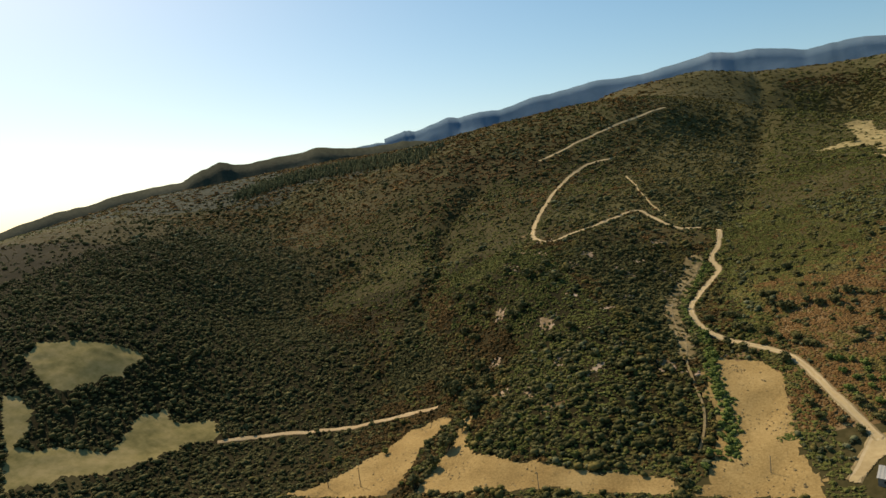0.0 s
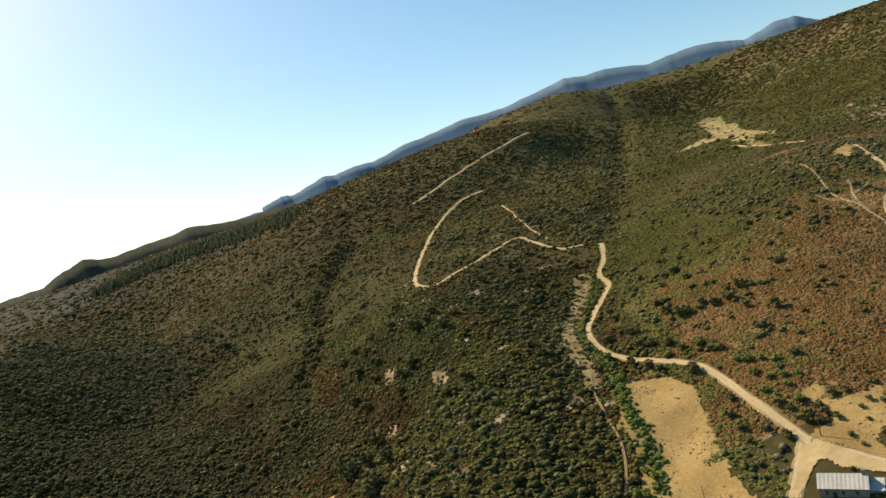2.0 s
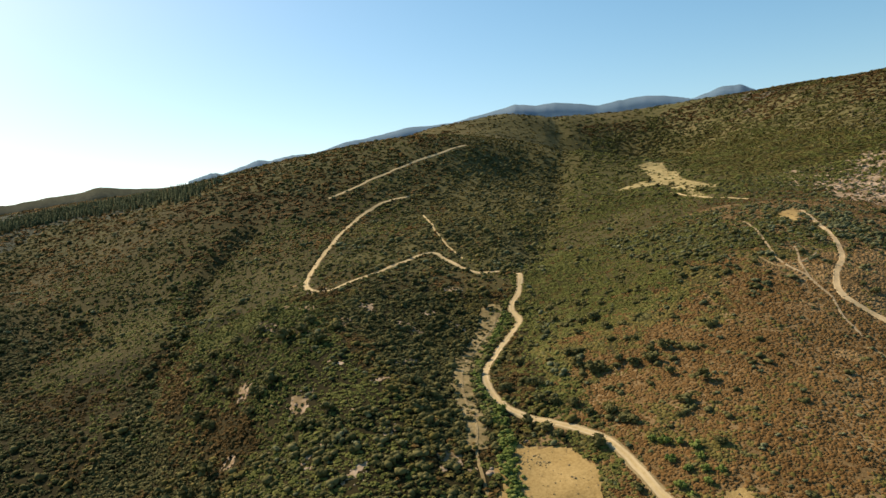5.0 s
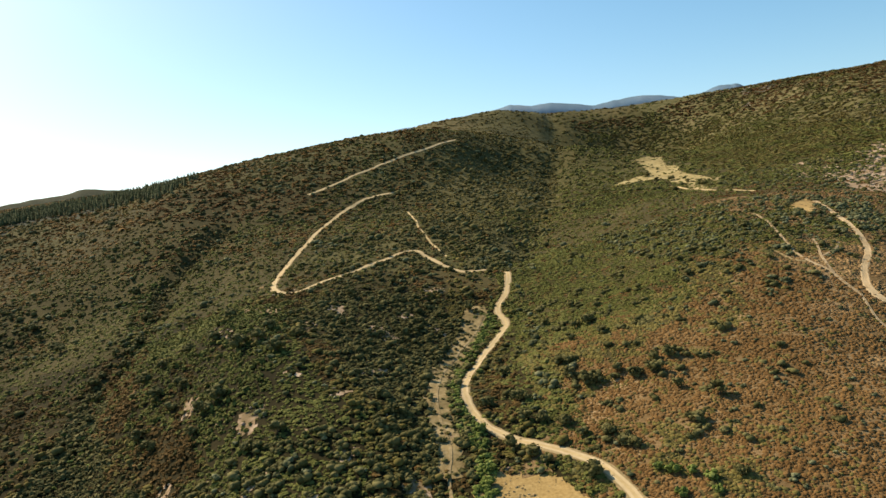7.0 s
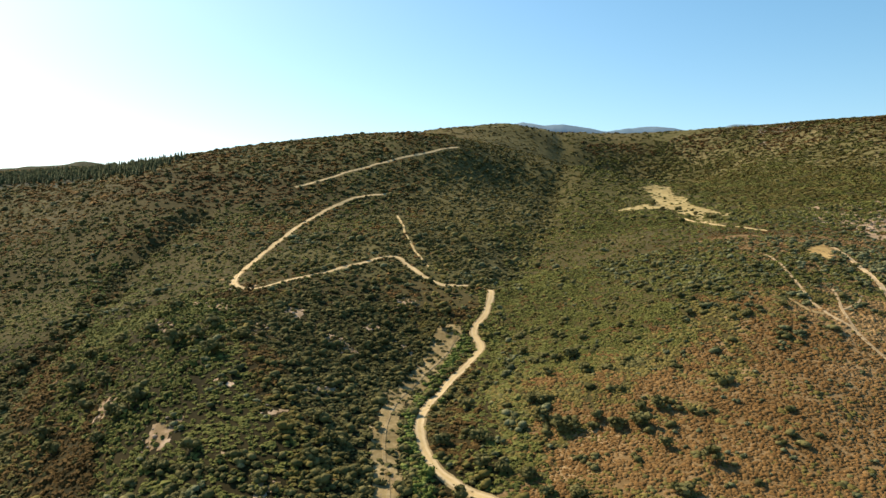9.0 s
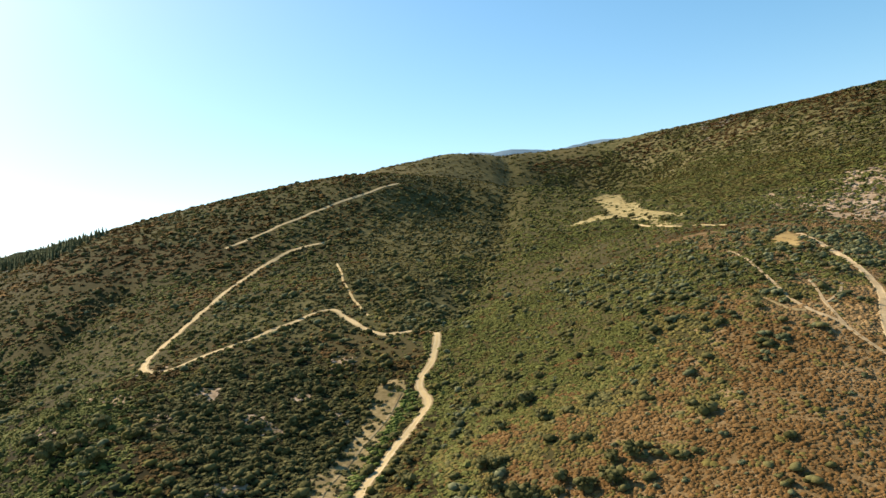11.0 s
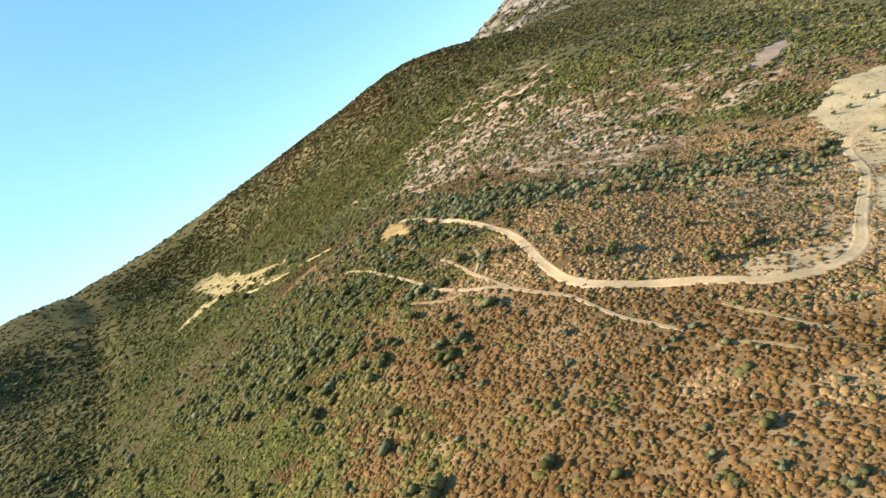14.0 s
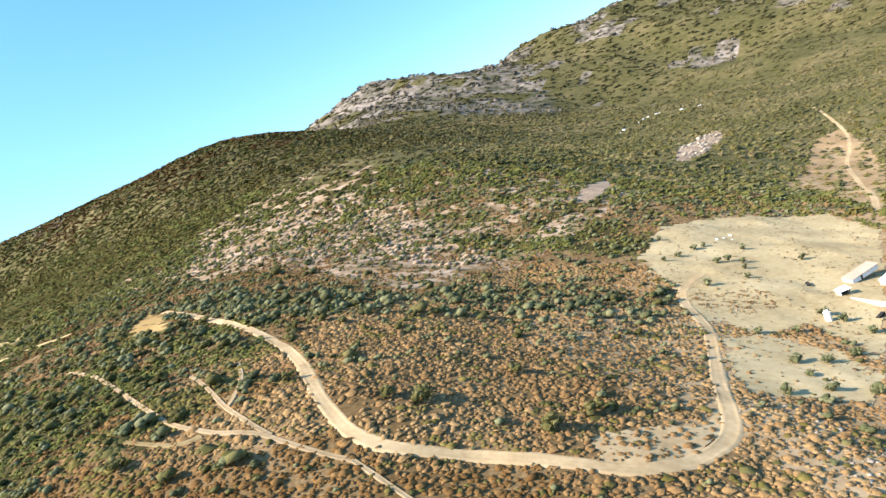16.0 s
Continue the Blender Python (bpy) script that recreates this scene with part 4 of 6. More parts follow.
# scrub that leans over the lower edge of the hairpin road
edge_line = smooth_line(WAYS["main_road"][22:46], 1.6)
run = np.gradient(edge_line, axis=0)
run /= np.linalg.norm(run, axis=1)[:, None]
pick = (ripple(edge_line[:, 0], edge_line[:, 1], 22, 33) + rng.normal(0, 0.5, len(edge_line))) > -0.25
spot = edge_line[pick]
low = np.stack([run[pick][:, 1], -run[pick][:, 0]], -1)
low *= np.sign(height(spot[:, 0] - low[:, 0] * 5, spot[:, 1] - low[:, 1] * 5) - height(spot[:, 0] + low[:, 0] * 5, spot[:, 1] + low[:, 1] * 5))[:, None]
spot = spot + low * rng.uniform(1.9, 3.4, len(spot))[:, None]
strew("roadside_scrub", BUSHES, np.c_[spot, height(spot[:, 0], spot[:, 1])], rng.uniform(1.2, 2.8, len(spot)), rng.uniform(0.55, 0.9, len(spot)), MAQUIS, "dark scrub along the lower edge of the dirt road", "shrub")
# dry weeds on the fields
x, y = rng.uniform(-150, 400, 44000), rng.uniform(140, 330, 44000)
k = np.zeros(len(x), bool)
for key in ("gully_field", "middle_field", "road_field", "house_yard", "farm_field", "farm_meadow"):
    k |= inside(AREAS[key], x, y)
x, y = x[k], y[k]
k = free_of_ways(x, y, 0.2, False) & (ripple(x, y, 21, 77) + rng.normal(0, 0.6, len(x)) > 0.2)
x, y = x[k], y[k]
strew("dry_weeds", CLODS, np.c_[x, y, height(x, y) + 0.1], np.clip(rng.lognormal(-0.75, 0.4, len(x)), 0.25, 1.3), rng.uniform(0.4, 0.8, len(x)), VERGE, "dry weed tufts on the straw-coloured fields", "grass")
x, y = rng.normal(47.5, 2.6, 130), rng.normal(193.6, 1.1, 130)
strew("green_weeds", CLODS, np.c_[x, y, height(x, y) + 0.1], rng.uniform(0.4, 1.2, len(x)), rng.uniform(0.3, 0.6, len(x)), FRESH, "patch of green weeds in the dry field", "grass")
# taller maquis, thick in the gullies, and on east flanks to paint their shade
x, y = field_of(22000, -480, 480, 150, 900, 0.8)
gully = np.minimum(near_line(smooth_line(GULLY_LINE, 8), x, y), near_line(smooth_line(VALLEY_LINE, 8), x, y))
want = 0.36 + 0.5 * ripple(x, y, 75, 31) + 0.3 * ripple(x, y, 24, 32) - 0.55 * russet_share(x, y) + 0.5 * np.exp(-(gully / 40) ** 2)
want = want * 0.62 + 0.75 * slope_shade(x, y) + 0.08 * (x < 40)
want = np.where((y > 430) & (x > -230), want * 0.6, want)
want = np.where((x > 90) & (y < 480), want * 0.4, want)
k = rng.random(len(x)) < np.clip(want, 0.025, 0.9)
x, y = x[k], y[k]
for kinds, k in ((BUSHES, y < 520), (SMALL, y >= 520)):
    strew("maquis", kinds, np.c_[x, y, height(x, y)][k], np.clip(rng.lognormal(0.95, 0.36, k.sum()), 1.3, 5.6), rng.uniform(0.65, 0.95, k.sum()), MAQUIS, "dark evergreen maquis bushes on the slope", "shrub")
# round bushes all over the western slopes, closest in the hollows
x, y = field_of(30000, -380, 66, 150, 560, 0.8)
crowd = 0.36 + 0.55 * slope_shade(x, y) + 0.22 * ripple(x, y, 58, 34) + 0.16 * ripple(x, y, 17, 35)
k = rng.random(len(x)) < np.clip(crowd, 0.04, 0.85) * np.where(y > 430, 0.7, 1.0)
x, y = x[k], y[k]
# Bush colour follows painted shade: dark in hollows and east slopes, light sunward.
tone = 1.7 * (slope_shade(x, y) + 0.22 * np.clip((-30 - x) / 50, 0, 1) * np.clip((430 - y) / 80, 0, 1)) + 0.25 * ripple(x, y, 40, 36) + rng.normal(0, 0.25, len(x))
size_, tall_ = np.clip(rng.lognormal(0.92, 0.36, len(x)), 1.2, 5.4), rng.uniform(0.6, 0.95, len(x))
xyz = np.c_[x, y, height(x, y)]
for k, m, label in ((tone > 0.15, MAQUIS, "dark evergreen bushes crowding the hollows, painting their shade"), ((tone <= 0.15) & ((tone > -0.5) | (x < -50)), DEEP, "deep green bushes on the western slopes"), ((tone <= -0.5) & (x >= -50), GREYLEAF, "grey-green bushes painting the sunlit spurs lighter")):
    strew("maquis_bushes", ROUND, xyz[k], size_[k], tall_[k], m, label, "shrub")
# large single bushes of the middle slopes, in loose clumps
x, y = field_of(9000, -420, 150, 425, 930, 1.2)
k = ripple(x, y, 60, 37) + 0.7 * ripple(x, y, 21, 38) + rng.normal(0, 0.55, len(x)) + 0.8 * np.clip(slope_shade(x, y), -0.4, 0.6) > 0.35
x, y = x[k], y[k]
k = rng.random(len(x)) < 0.65
for k, m, label in ((k, MAQUIS, "dark rounded bushes in loose clumps on the middle slopes"), (~k, GREYLEAF, "grey-green rounded bushes on the middle slopes")):
    strew("slope_bushes", ROUND, np.c_[x, y, height(x, y)][k], np.clip(rng.lognormal(1.3, 0.3, k.sum()), 2.2, 7.0), rng.uniform(0.55, 0.85, k.sum()), m, label, "shrub")
# dark clumps on the slope above the valley road
x, y = field_of(1500, 56, 150, 235, 385, 0.8)
k = ripple(x, y, 26, 78) + 0.5 * ripple(x, y, 11, 79) + rng.normal(0, 0.2, len(x)) - np.clip((x - 95) / 60, 0, 1) * 0.6 > 0.45
x, y = x[k], y[k]
strew("road_maquis", BUSHES, np.c_[x, y, height(x, y)], rng.uniform(1.8, 4.2, len(x)), rng.uniform(0.55, 0.85, len(x)), MAQUIS, "dark clumps of maquis above the valley road", "shrub")
# thick maquis on the low western knoll
x, y = field_of(2300, -95, 18, 152, 275, 0.8)
k = ripple(x, y, 30, 93) + rng.normal(0, 0.5, len(x)) > -0.2
x, y = x[k], y[k]
strew("maquis", BUSHES, np.c_[x, y, height(x, y)], np.clip(rng.lognormal(0.95, 0.35, len(x)), 1.2, 5.0), rng.uniform(0.6, 0.95, len(x)), MAQUIS, "thick dark maquis on the low knoll", "shrub")
# pale rocks and tufts on the terraces of the farm
x, y = rng.uniform(270, 292, 900), rng.uniform(269, 292, 900)
k = inside(AREAS["farm_bank"], x, y) & (ripple(x, y, 6, 15) + rng.normal(0, 0.5, len(x)) > 0.1)
x, y = x[k], y[k]
a = rng.random(len(x)) < 0.12
strew("bank_stones", SMALL, np.c_[x, y, height(x, y) + 0.15][a], rng.uniform(0.2, 0.7, a.sum()), rng.uniform(0.3, 0.6, a.sum()), ROCK, "pinkish stones on the farm bank", "rock")
strew("bank_weeds", CLODS, np.c_[x, y, height(x, y) + 0.2][~a], rng.uniform(0.3, 0.9, (~a).sum()), rng.uniform(0.2, 0.4, (~a).sum()), SANDHEATH, "dry weeds on the farm bank", "grass")
PALE_PATCHES = [(212.6, 254.9), (209.9, 253.1), (205.5, 248.2), (202.6, 246.3), (198.8, 240.9), (194.9, 242.8), (201.7, 239.4), (199.6, 244.5)]
x = np.concatenate([p[0] + rng.normal(0, 2.4, 14) for p in PALE_PATCHES])
y = np.concatenate([p[1] + rng.normal(0, 1.6, 14) for p in PALE_PATCHES])
strew("pale_stones", SMALL, np.c_[x, y, height(x, y) - 0.05], np.clip(rng.lognormal(-0.6, 0.4, len(x)), 0.2, 1.4), rng.uniform(0.2, 0.5, len(x)), PALEROCK, "bleached stones lying in the heath", "rock")
# grey-green band of taller shrubs above the terrace
band = smooth_line([(227.3, 433.6), (220.3, 392.6), (221.6, 373.4), (229.6, 362.9), (238.5, 353.4), (244.3, 341.7), (249.6, 330.6), (254.1, 317.8), (255.0, 303.9), (254.9, 289.7)], 3)
x = np.repeat(band[:, 0], 15) + rng.normal(4, 13, len(band) * 15)
y = np.repeat(band[:, 1], 15) + rng.normal(4, 13, len(band) * 15)
k = free_of_ways(x, y)
x, y = x[k], y[k]
strew("shrub_belt", BUSHES, np.c_[x, y, height(x, y)], np.clip(rng.lognormal(0.75, 0.38, len(x)), 1.0, 4.6), rng.uniform(0.55, 0.85, len(x)), GREYLEAF, "belt of grey-green shrubs along the terrace", "shrub")
# bushes crowding the shoulder round the footpaths
x, y = field_of(2200, 118, 235, 300, 470, 0.7)
k = ripple(x, y, 22, 39) + 0.6 * ripple(x, y, 9, 40) + rng.normal(0, 0.4, len(x)) + np.clip((y - 345) / 60, -0.9, 0.5) - 0.6 * inside(AREAS["red_terrace"], x, y) > 0.1
x, y = x[k], y[k]
k = rng.random(len(x)) < 0.55
for k, m, label in ((k, MAQUIS, "dark green bushes round the footpaths"), (~k, GREYLEAF, "grey-green bushes round the footpaths")):
    strew("shoulder_bushes", BUSHES, np.c_[x, y, height(x, y)][k], np.clip(rng.lognormal(0.8, 0.35, k.sum()), 1.1, 4.2), rng.uniform(0.5, 0.8, k.sum()), m, label, "shrub")
# shrubs spread over the stony slope behind the terrace
x, y = field_of(2600, 245, 440, 318, 640, 0.8)
k = ripple(x, y, 33, 45) + 0.6 * ripple(x, y, 12, 46) + rng.normal(0, 0.5, len(x)) > np.where(inside(AREAS["bare_slope"], x, y), 0.15, -0.3)
x, y = x[k], y[k]
k = rng.random(len(x)) < 0.6
for k, m, label in ((k, GREYLEAF, "grey-green shrubs on the stony slope"), (~k, MAQUIS, "dark shrubs on the stony slope")):
    strew("slope_shrubs", BUSHES, np.c_[x, y, height(x, y)][k], np.clip(rng.lognormal(0.72, 0.36, k.sum()), 1.0, 4.2), rng.uniform(0.5, 0.8, k.sum()), m, label, "shrub")
# low cover of the long slope under the northern skyline
x, y = field_of(16000, 290, 760, 640, 1250, 1.0)
rust = ripple(x, y, 110, 47) + 0.6 * ripple(x, y, 35, 48) + rng.normal(0, 0.3, len(x)) + np.clip((height(x, y) - 195) / 25, -1, 1)
d, t = rng.uniform(3.5, 7.5, len(x)), rng.uniform(0.16, 0.34, len(x))
xyz = np.c_[x, y, height(x, y)]
for k, m, label in ((rust > 0.75, RUSSET, "rusty heath near the northern skyline"), ((rust <= 0.75) & (rust > -0.6), GREEN, "low green scrub on the northern slope"), (rust <= -0.6, DEEP, "deep green scrub on the northern slope")):
    strew("northern_scrub", CLODS, xyz[k], d[k], t[k], m, label, "shrub")
# the far slopes
x, y = field_of(25000, -950, 1150, 640, 1750, 2.0)
x2, y2 = field_of(9000, 430, 1250, 220, 800, 2.0)
x, y = np.r_[x, x2], np.r_[y, y2]
d = rng.uniform(2.6, 6.6, len(x))
k = rng.random(len(x)) < 0.5 + 0.45 * ripple(x, y, 140, 41) - 0.3 * np.clip((x - 300) / 300, 0, 1)
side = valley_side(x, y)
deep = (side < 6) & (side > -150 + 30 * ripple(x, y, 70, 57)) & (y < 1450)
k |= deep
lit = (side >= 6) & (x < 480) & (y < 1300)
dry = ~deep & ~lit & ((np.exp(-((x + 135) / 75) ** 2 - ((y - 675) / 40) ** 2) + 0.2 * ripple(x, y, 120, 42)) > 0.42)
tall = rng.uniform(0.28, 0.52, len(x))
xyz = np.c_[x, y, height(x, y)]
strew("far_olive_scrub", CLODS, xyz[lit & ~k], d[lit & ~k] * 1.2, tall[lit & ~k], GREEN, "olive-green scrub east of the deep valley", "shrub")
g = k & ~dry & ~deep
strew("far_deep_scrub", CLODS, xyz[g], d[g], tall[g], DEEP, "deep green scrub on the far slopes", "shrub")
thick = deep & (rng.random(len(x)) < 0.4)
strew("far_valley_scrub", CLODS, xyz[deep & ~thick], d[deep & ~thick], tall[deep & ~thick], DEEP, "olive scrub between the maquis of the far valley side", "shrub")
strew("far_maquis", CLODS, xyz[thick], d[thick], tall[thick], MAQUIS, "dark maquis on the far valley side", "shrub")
k |= lit
east = ~k & ~dry & (x > 400)
strew("far_green_scrub", CLODS, xyz[east], d[east] * 1.3, tall[east], MOUNTAIN, "olive scrub on the far eastern slopes", "shrub")
k |= east
strew("far_scrub", CLODS, xyz[~k & ~dry], d[~k & ~dry] * 1.3, tall[~k & ~dry], WEST, "brownish scrub on the far slopes", "shrub")
strew("far_heath", CLODS, xyz[dry], d[dry], tall[dry], RUSSET, "dry russet heath on the far ridge", "shrub")


x, y = field_of(15000, 400, 900, 190, 540, 1.0)
k = rng.random(len(x)) < np.clip(650 / np.hypot(x - 100, y - 220) - 0.5, 0.15, 1)
x, y = x[k], y[k]
mix = ripple(x, y, 60, 91) + 0.6 * ripple(x, y, 17, 92) + rng.normal(0, 0.4, len(x))
d, t = np.clip(rng.lognormal(0.95, 0.35, len(x)), 1.2, 6), rng.uniform(0.3, 0.55, len(x))
xyz = np.c_[x, y, height(x, y)]
for k, m, label in ((mix > 0.35, GREYLEAF, "grey-green bushes on the slope behind the farm"), ((mix <= 0.35) & (mix > -0.5), GREEN, "olive scrub on the slope behind the farm"), (mix <= -0.5, DEEP, "dark scrub on the slope behind the farm")):
    strew("hill_scrub", CLODS, xyz[k], d[k], t[k], m, label, "shrub")
# the slopes that the flight starts from
x, y = rng.uniform(-260, 330, 9000), rng.uniform(-170, 152, 9000)
k = free_of_ways(x, y, 0.6) & ((y < 148) | (x < -140) | (x > 110))
x, y = x[k], y[k]
strew("lower_scrub", CLODS, np.c_[x, y, height(x, y)], rng.uniform(1.2, 4.2, len(x)), rng.uniform(0.4, 0.7, len(x)), DEEP, "deep green scrub below the dry fields", "shrub")
x, y = field_of(1500, 300, 500, 290, 540, 0.8)
k = ripple(x, y, 45, 99) + rng.normal(0, 0.5, len(x)) > 0.1
x, y = x[k], y[k]
strew("hill_bushes", BUSHES, np.c_[x, y, height(x, y)], rng.uniform(1.4, 3.4, len(x)), rng.uniform(0.6, 0.9, len(x)), GREYLEAF, "round grey-green bushes on the slope behind the farm", "shrub")
x, y = np.r_[rng.uniform(395, 445, 500), rng.uniform(500, 880, 2500)], np.r_[rng.uniform(340, 362, 500), rng.uniform(322, 426, 2500)]
k = inside(AREAS["scree_a"], x, y) | inside(AREAS["scree_b"], x, y)
x, y = x[k], y[k]
strew("scree_stones", SMALL, np.c_[x, y, height(x, y)], np.clip(rng.lognormal(0.0, 0.5, len(x)), 0.4, 3) * np.where(x > 480, 1.8, 1.0), rng.uniform(0.3, 0.7, len(x)), PALEROCK, "pale stones on the scree patches", "rock")
# rough cover of the high mountain: ledges of grey rock, and scrub between them
x, y = rng.uniform(560, 2900, 24000), rng.uniform(150, 1900, 24000)
turn, far = np.degrees(np.arctan2(x - 100, y - 220)), np.hypot(x - 100, y - 220)
k = (turn > 22) & (turn < 93) & (far > 700) & (rng.random(len(x)) < np.clip(1400 / far, 0, 1) ** 1.5)
x, y = x[k], y[k]
z = height(x, y)
i, j = np.clip(np.searchsorted(GX, x) - 1, 0, len(GX) - 2), np.clip(np.searchsorted(GY, y) - 1, 0, len(GY) - 2)
ledge = (slot[j, i] == 3) & (ripple(x, y, 70, 85) + rng.normal(0, 0.4, len(x)) > 0.1)
wood = ~ledge & (ripple(x, y, 120, 86) + 0.7 * ripple(x, y, 45, 87) + rng.normal(0, 0.4, len(x)) > 0.75)
plain = ~ledge & ~wood
size_of = np.clip(np.hypot(x - 100, y - 220) / 1000, 0.7, 2.2)
xyz = np.c_[x, y, z]
strew("mountain_ledges", CLODS, xyz[ledge], rng.uniform(3, 9, ledge.sum()) * size_of[ledge], rng.uniform(0.4, 0.9, ledge.sum()), GREYROCK, "grey rock ledges on the high mountain", "rock")
strew("mountain_maquis", CLODS, xyz[wood], rng.uniform(3, 6.5, wood.sum()) * size_of[wood], rng.uniform(0.25, 0.45, wood.sum()), GREEN, "dark maquis on the high mountain", "shrub")
strew("mountain_scrub", CLODS, xyz[plain], rng.uniform(5, 10, plain.sum()) * size_of[plain], rng.uniform(0.15, 0.32, plain.sum()), MOUNTAIN, "low olive heath on the high mountain", "shrub")
# pale stones showing through the scrub of the central spur
x, y = rng.uniform(-75, 35, 2600), rng.uniform(235, 430, 2600)
k = (ripple(x, y, 30, 66) > 0.55) & free_of_ways(x, y, 0.5)
x, y = x[k], y[k]
strew("pale_stones", SMALL, np.c_[x, y, height(x, y) - 0.1], np.clip(rng.lognormal(-0.2, 0.5, len(x)), 0.3, 2.6), rng.uniform(0.3, 0.7, len(x)), ROCK, "pale stones showing through the scrub", "rock")


# ---- distant mountains ----
def mountains(name, crest, deep, mat, label, rugged=1.0):
    """A range whose crest runs through the points, with folded flanks falling to both sides."""
    line = np.array(crest, float)
    s = np.linspace(0, len(line) - 1, 220)
    c = np.stack([np.interp(s, np.arange(len(line)), line[:, k]) for k in range(3)], -1)
    c[:, 2] += rugged * (4 * ripple(s * 40, s * 0, 60, 51) + 3 * ripple(s * 40, s * 0, 22, 52))
    out = c[:, :2] / np.linalg.norm(c[:, :2], axis=1)[:, None]
    rows = []
    for k in range(-4, 25):
        fall = abs(k) / 24.0
        fold = (ripple(s * 26, 0 * s + k * 9, 90, 53) * 34 + ripple(s * 26, 0 * s + k * 9, 33, 54) * 18) * min(1, fall * 6) * rugged
        q = c[:, :2] - out * (k * deep / 24)
        rows.append(np.c_[q, c[:, 2] - (c[:, 2] + 330) * fall ** 0.9 + fold])
    v = np.stack(rows)
    g = np.arange(v.shape[0] * v.shape[1]).reshape(v.shape[:2])
    f = np.stack([g[:-1, :-1], g[:-1, 1:], g[1:, 1:], g[1:, :-1]], -1).reshape(-1, 4)
    return tagged(mesh_object(name, v.reshape(-1, 3), f, mat, smooth=True), label, "mountain", kind="structure")



MAIN_CREST = [(-1299, 4254, 288), (-1175, 4290, 328), (-1107, 4308, 314), (-922, 4351, 376), (-840, 4368, 372), (-719, 4390, 387), (-588, 4409, 387), (-375, 4433, 438), (-201, 4444, 460), (17, 4449, 492), (268, 4441, 494), (386, 4432, 514), (651, 4401, 561), (780, 4380, 545), (899, 4357, 549), (1137, 4301, 503), (1293, 4257, 522), (1410, 4220, 528), (1572, 4162, 496), (1633, 4138, 477), (1787, 4074, 525), (1874, 4035, 524), (1984, 3982, 459), (2135, 3903, 421), (2315, 3799, 438)]
# Both ranges carry their haze as painted blue.
mountains("mountain_range", MAIN_CREST, 900, HAZEBLUE, "distant rocky mountain range, haze painted in its blue", 0.7)
mountains("far_hills", [(-1750, 1280, 20), (-1560, 1480, 84), (-1453, 1603, 124), (-1371, 1670, 138), (-1281, 1738, 161), (-1184, 1802, 166), (-1144, 1827, 192), (-1089, 1859, 211), (-1036, 1888, 199), (-921, 1944, 210), (-830, 1984, 226), (-722, 2023, 209), (-592, 2063, 214), (-492, 2088, 206), (-360, 2110, 180), (-200, 2130, 140)], 700, HAZEHILL, "scrub-covered hills behind the western spur, haze painted in", 0.5)
mountains("mountain_range", [(-2281, 3917, 40), (-2163, 3982, 110), (-2038, 4046, 190), (-1945, 4091, 227), (-1649, 4216, 243), (-1374, 4312, 271), (-1000, 4400, 220)], 500, HAZEBLUE, "faint distant hills, haze painted in their blue")


# ---- trees and single bushes ----
def cone_between(bm, a, b, ra, rb, n=6):
    """A tapered limb."""
    a, b = Vector(a), Vector(b)
    turn = (b - a).to_track_quat("Z", "Y").to_matrix()
    rings = [[bm.verts.new(c + turn @ Vector((r * math.cos(6.2832 * k / n), r * math.sin(6.2832 * k / n), 0))) for k in range(n)] for c, r in ((a, ra), (b, rb))]
    for k in range(n):
        bm.faces.new((rings[0][k], rings[0][(k + 1) % n], rings[1][(k + 1) % n], rings[1][k]))
    bm.faces.new(rings[1])


def foliage(bm, r, centre, radius, flat, lumps, sprays):
    """Leaf clumps spread through an ellipsoid, with loose sprays at the rim."""
    for _ in range(lumps):
        d = Vector((r.gauss(0, 1), r.gauss(0, 1), r.gauss(0, 1))).normalized() * radius * r.uniform(0.25, 0.8)
        d.z *= flat
        s = radius * r.uniform(0.2, 0.42)
        for v in bmesh.ops.create_icosphere(bm, subdivisions=1, radius=s)["verts"]:
            v.co = Vector(centre) + d + Vector((v.co.x, v.co.y, v.co.z * 0.8)) * r.uniform(0.7, 1.3)
    for _ in range(sprays):
        d = Vector((r.gauss(0, 1), r.gauss(0, 1), r.gauss(0, 1))).normalized() * radius * r.uniform(0.8, 1.1)
        d.z *= flat
        s = radius * 0.16
        bm.faces.new([bm.verts.new(Vector(centre) + d + Vector((r.uniform(-s, s), r.uniform(-s, s), r.uniform(-s, s)))) for _ in range(3)])


def broad_tree(name, seed, tall, wide, mat, label, category):
    r = random.Random(seed)
    tree = tagged(new(name), label, category)
    bm = bmesh.new()
    fork = Vector((r.uniform(-0.1, 0.1) * tall, r.uniform(-0.1, 0.1) * tall, tall * 0.35))
    cone_between(bm, (0, 0, -0.3), fork, tall * 0.05, tall * 0.035)
    for k in range(4):
        a = 6.283 * k / 4 + r.uniform(-0.5, 0.5)
        cone_between(bm, fork, fork + Vector((math.cos(a) * wide * 0.3, math.sin(a) * wide * 0.3, tall * 0.3)), tall * 0.03, tall * 0.01, 5)
    part("trunk", bm, BARK, tree)
    bm = bmesh.new()
    foliage(bm, r, (0, 0, tall * 0.58), wide / 2, min(1.0, tall * 0.84 / wide), 22, 60)
    part("crown", bm, mat, tree)
    return tree


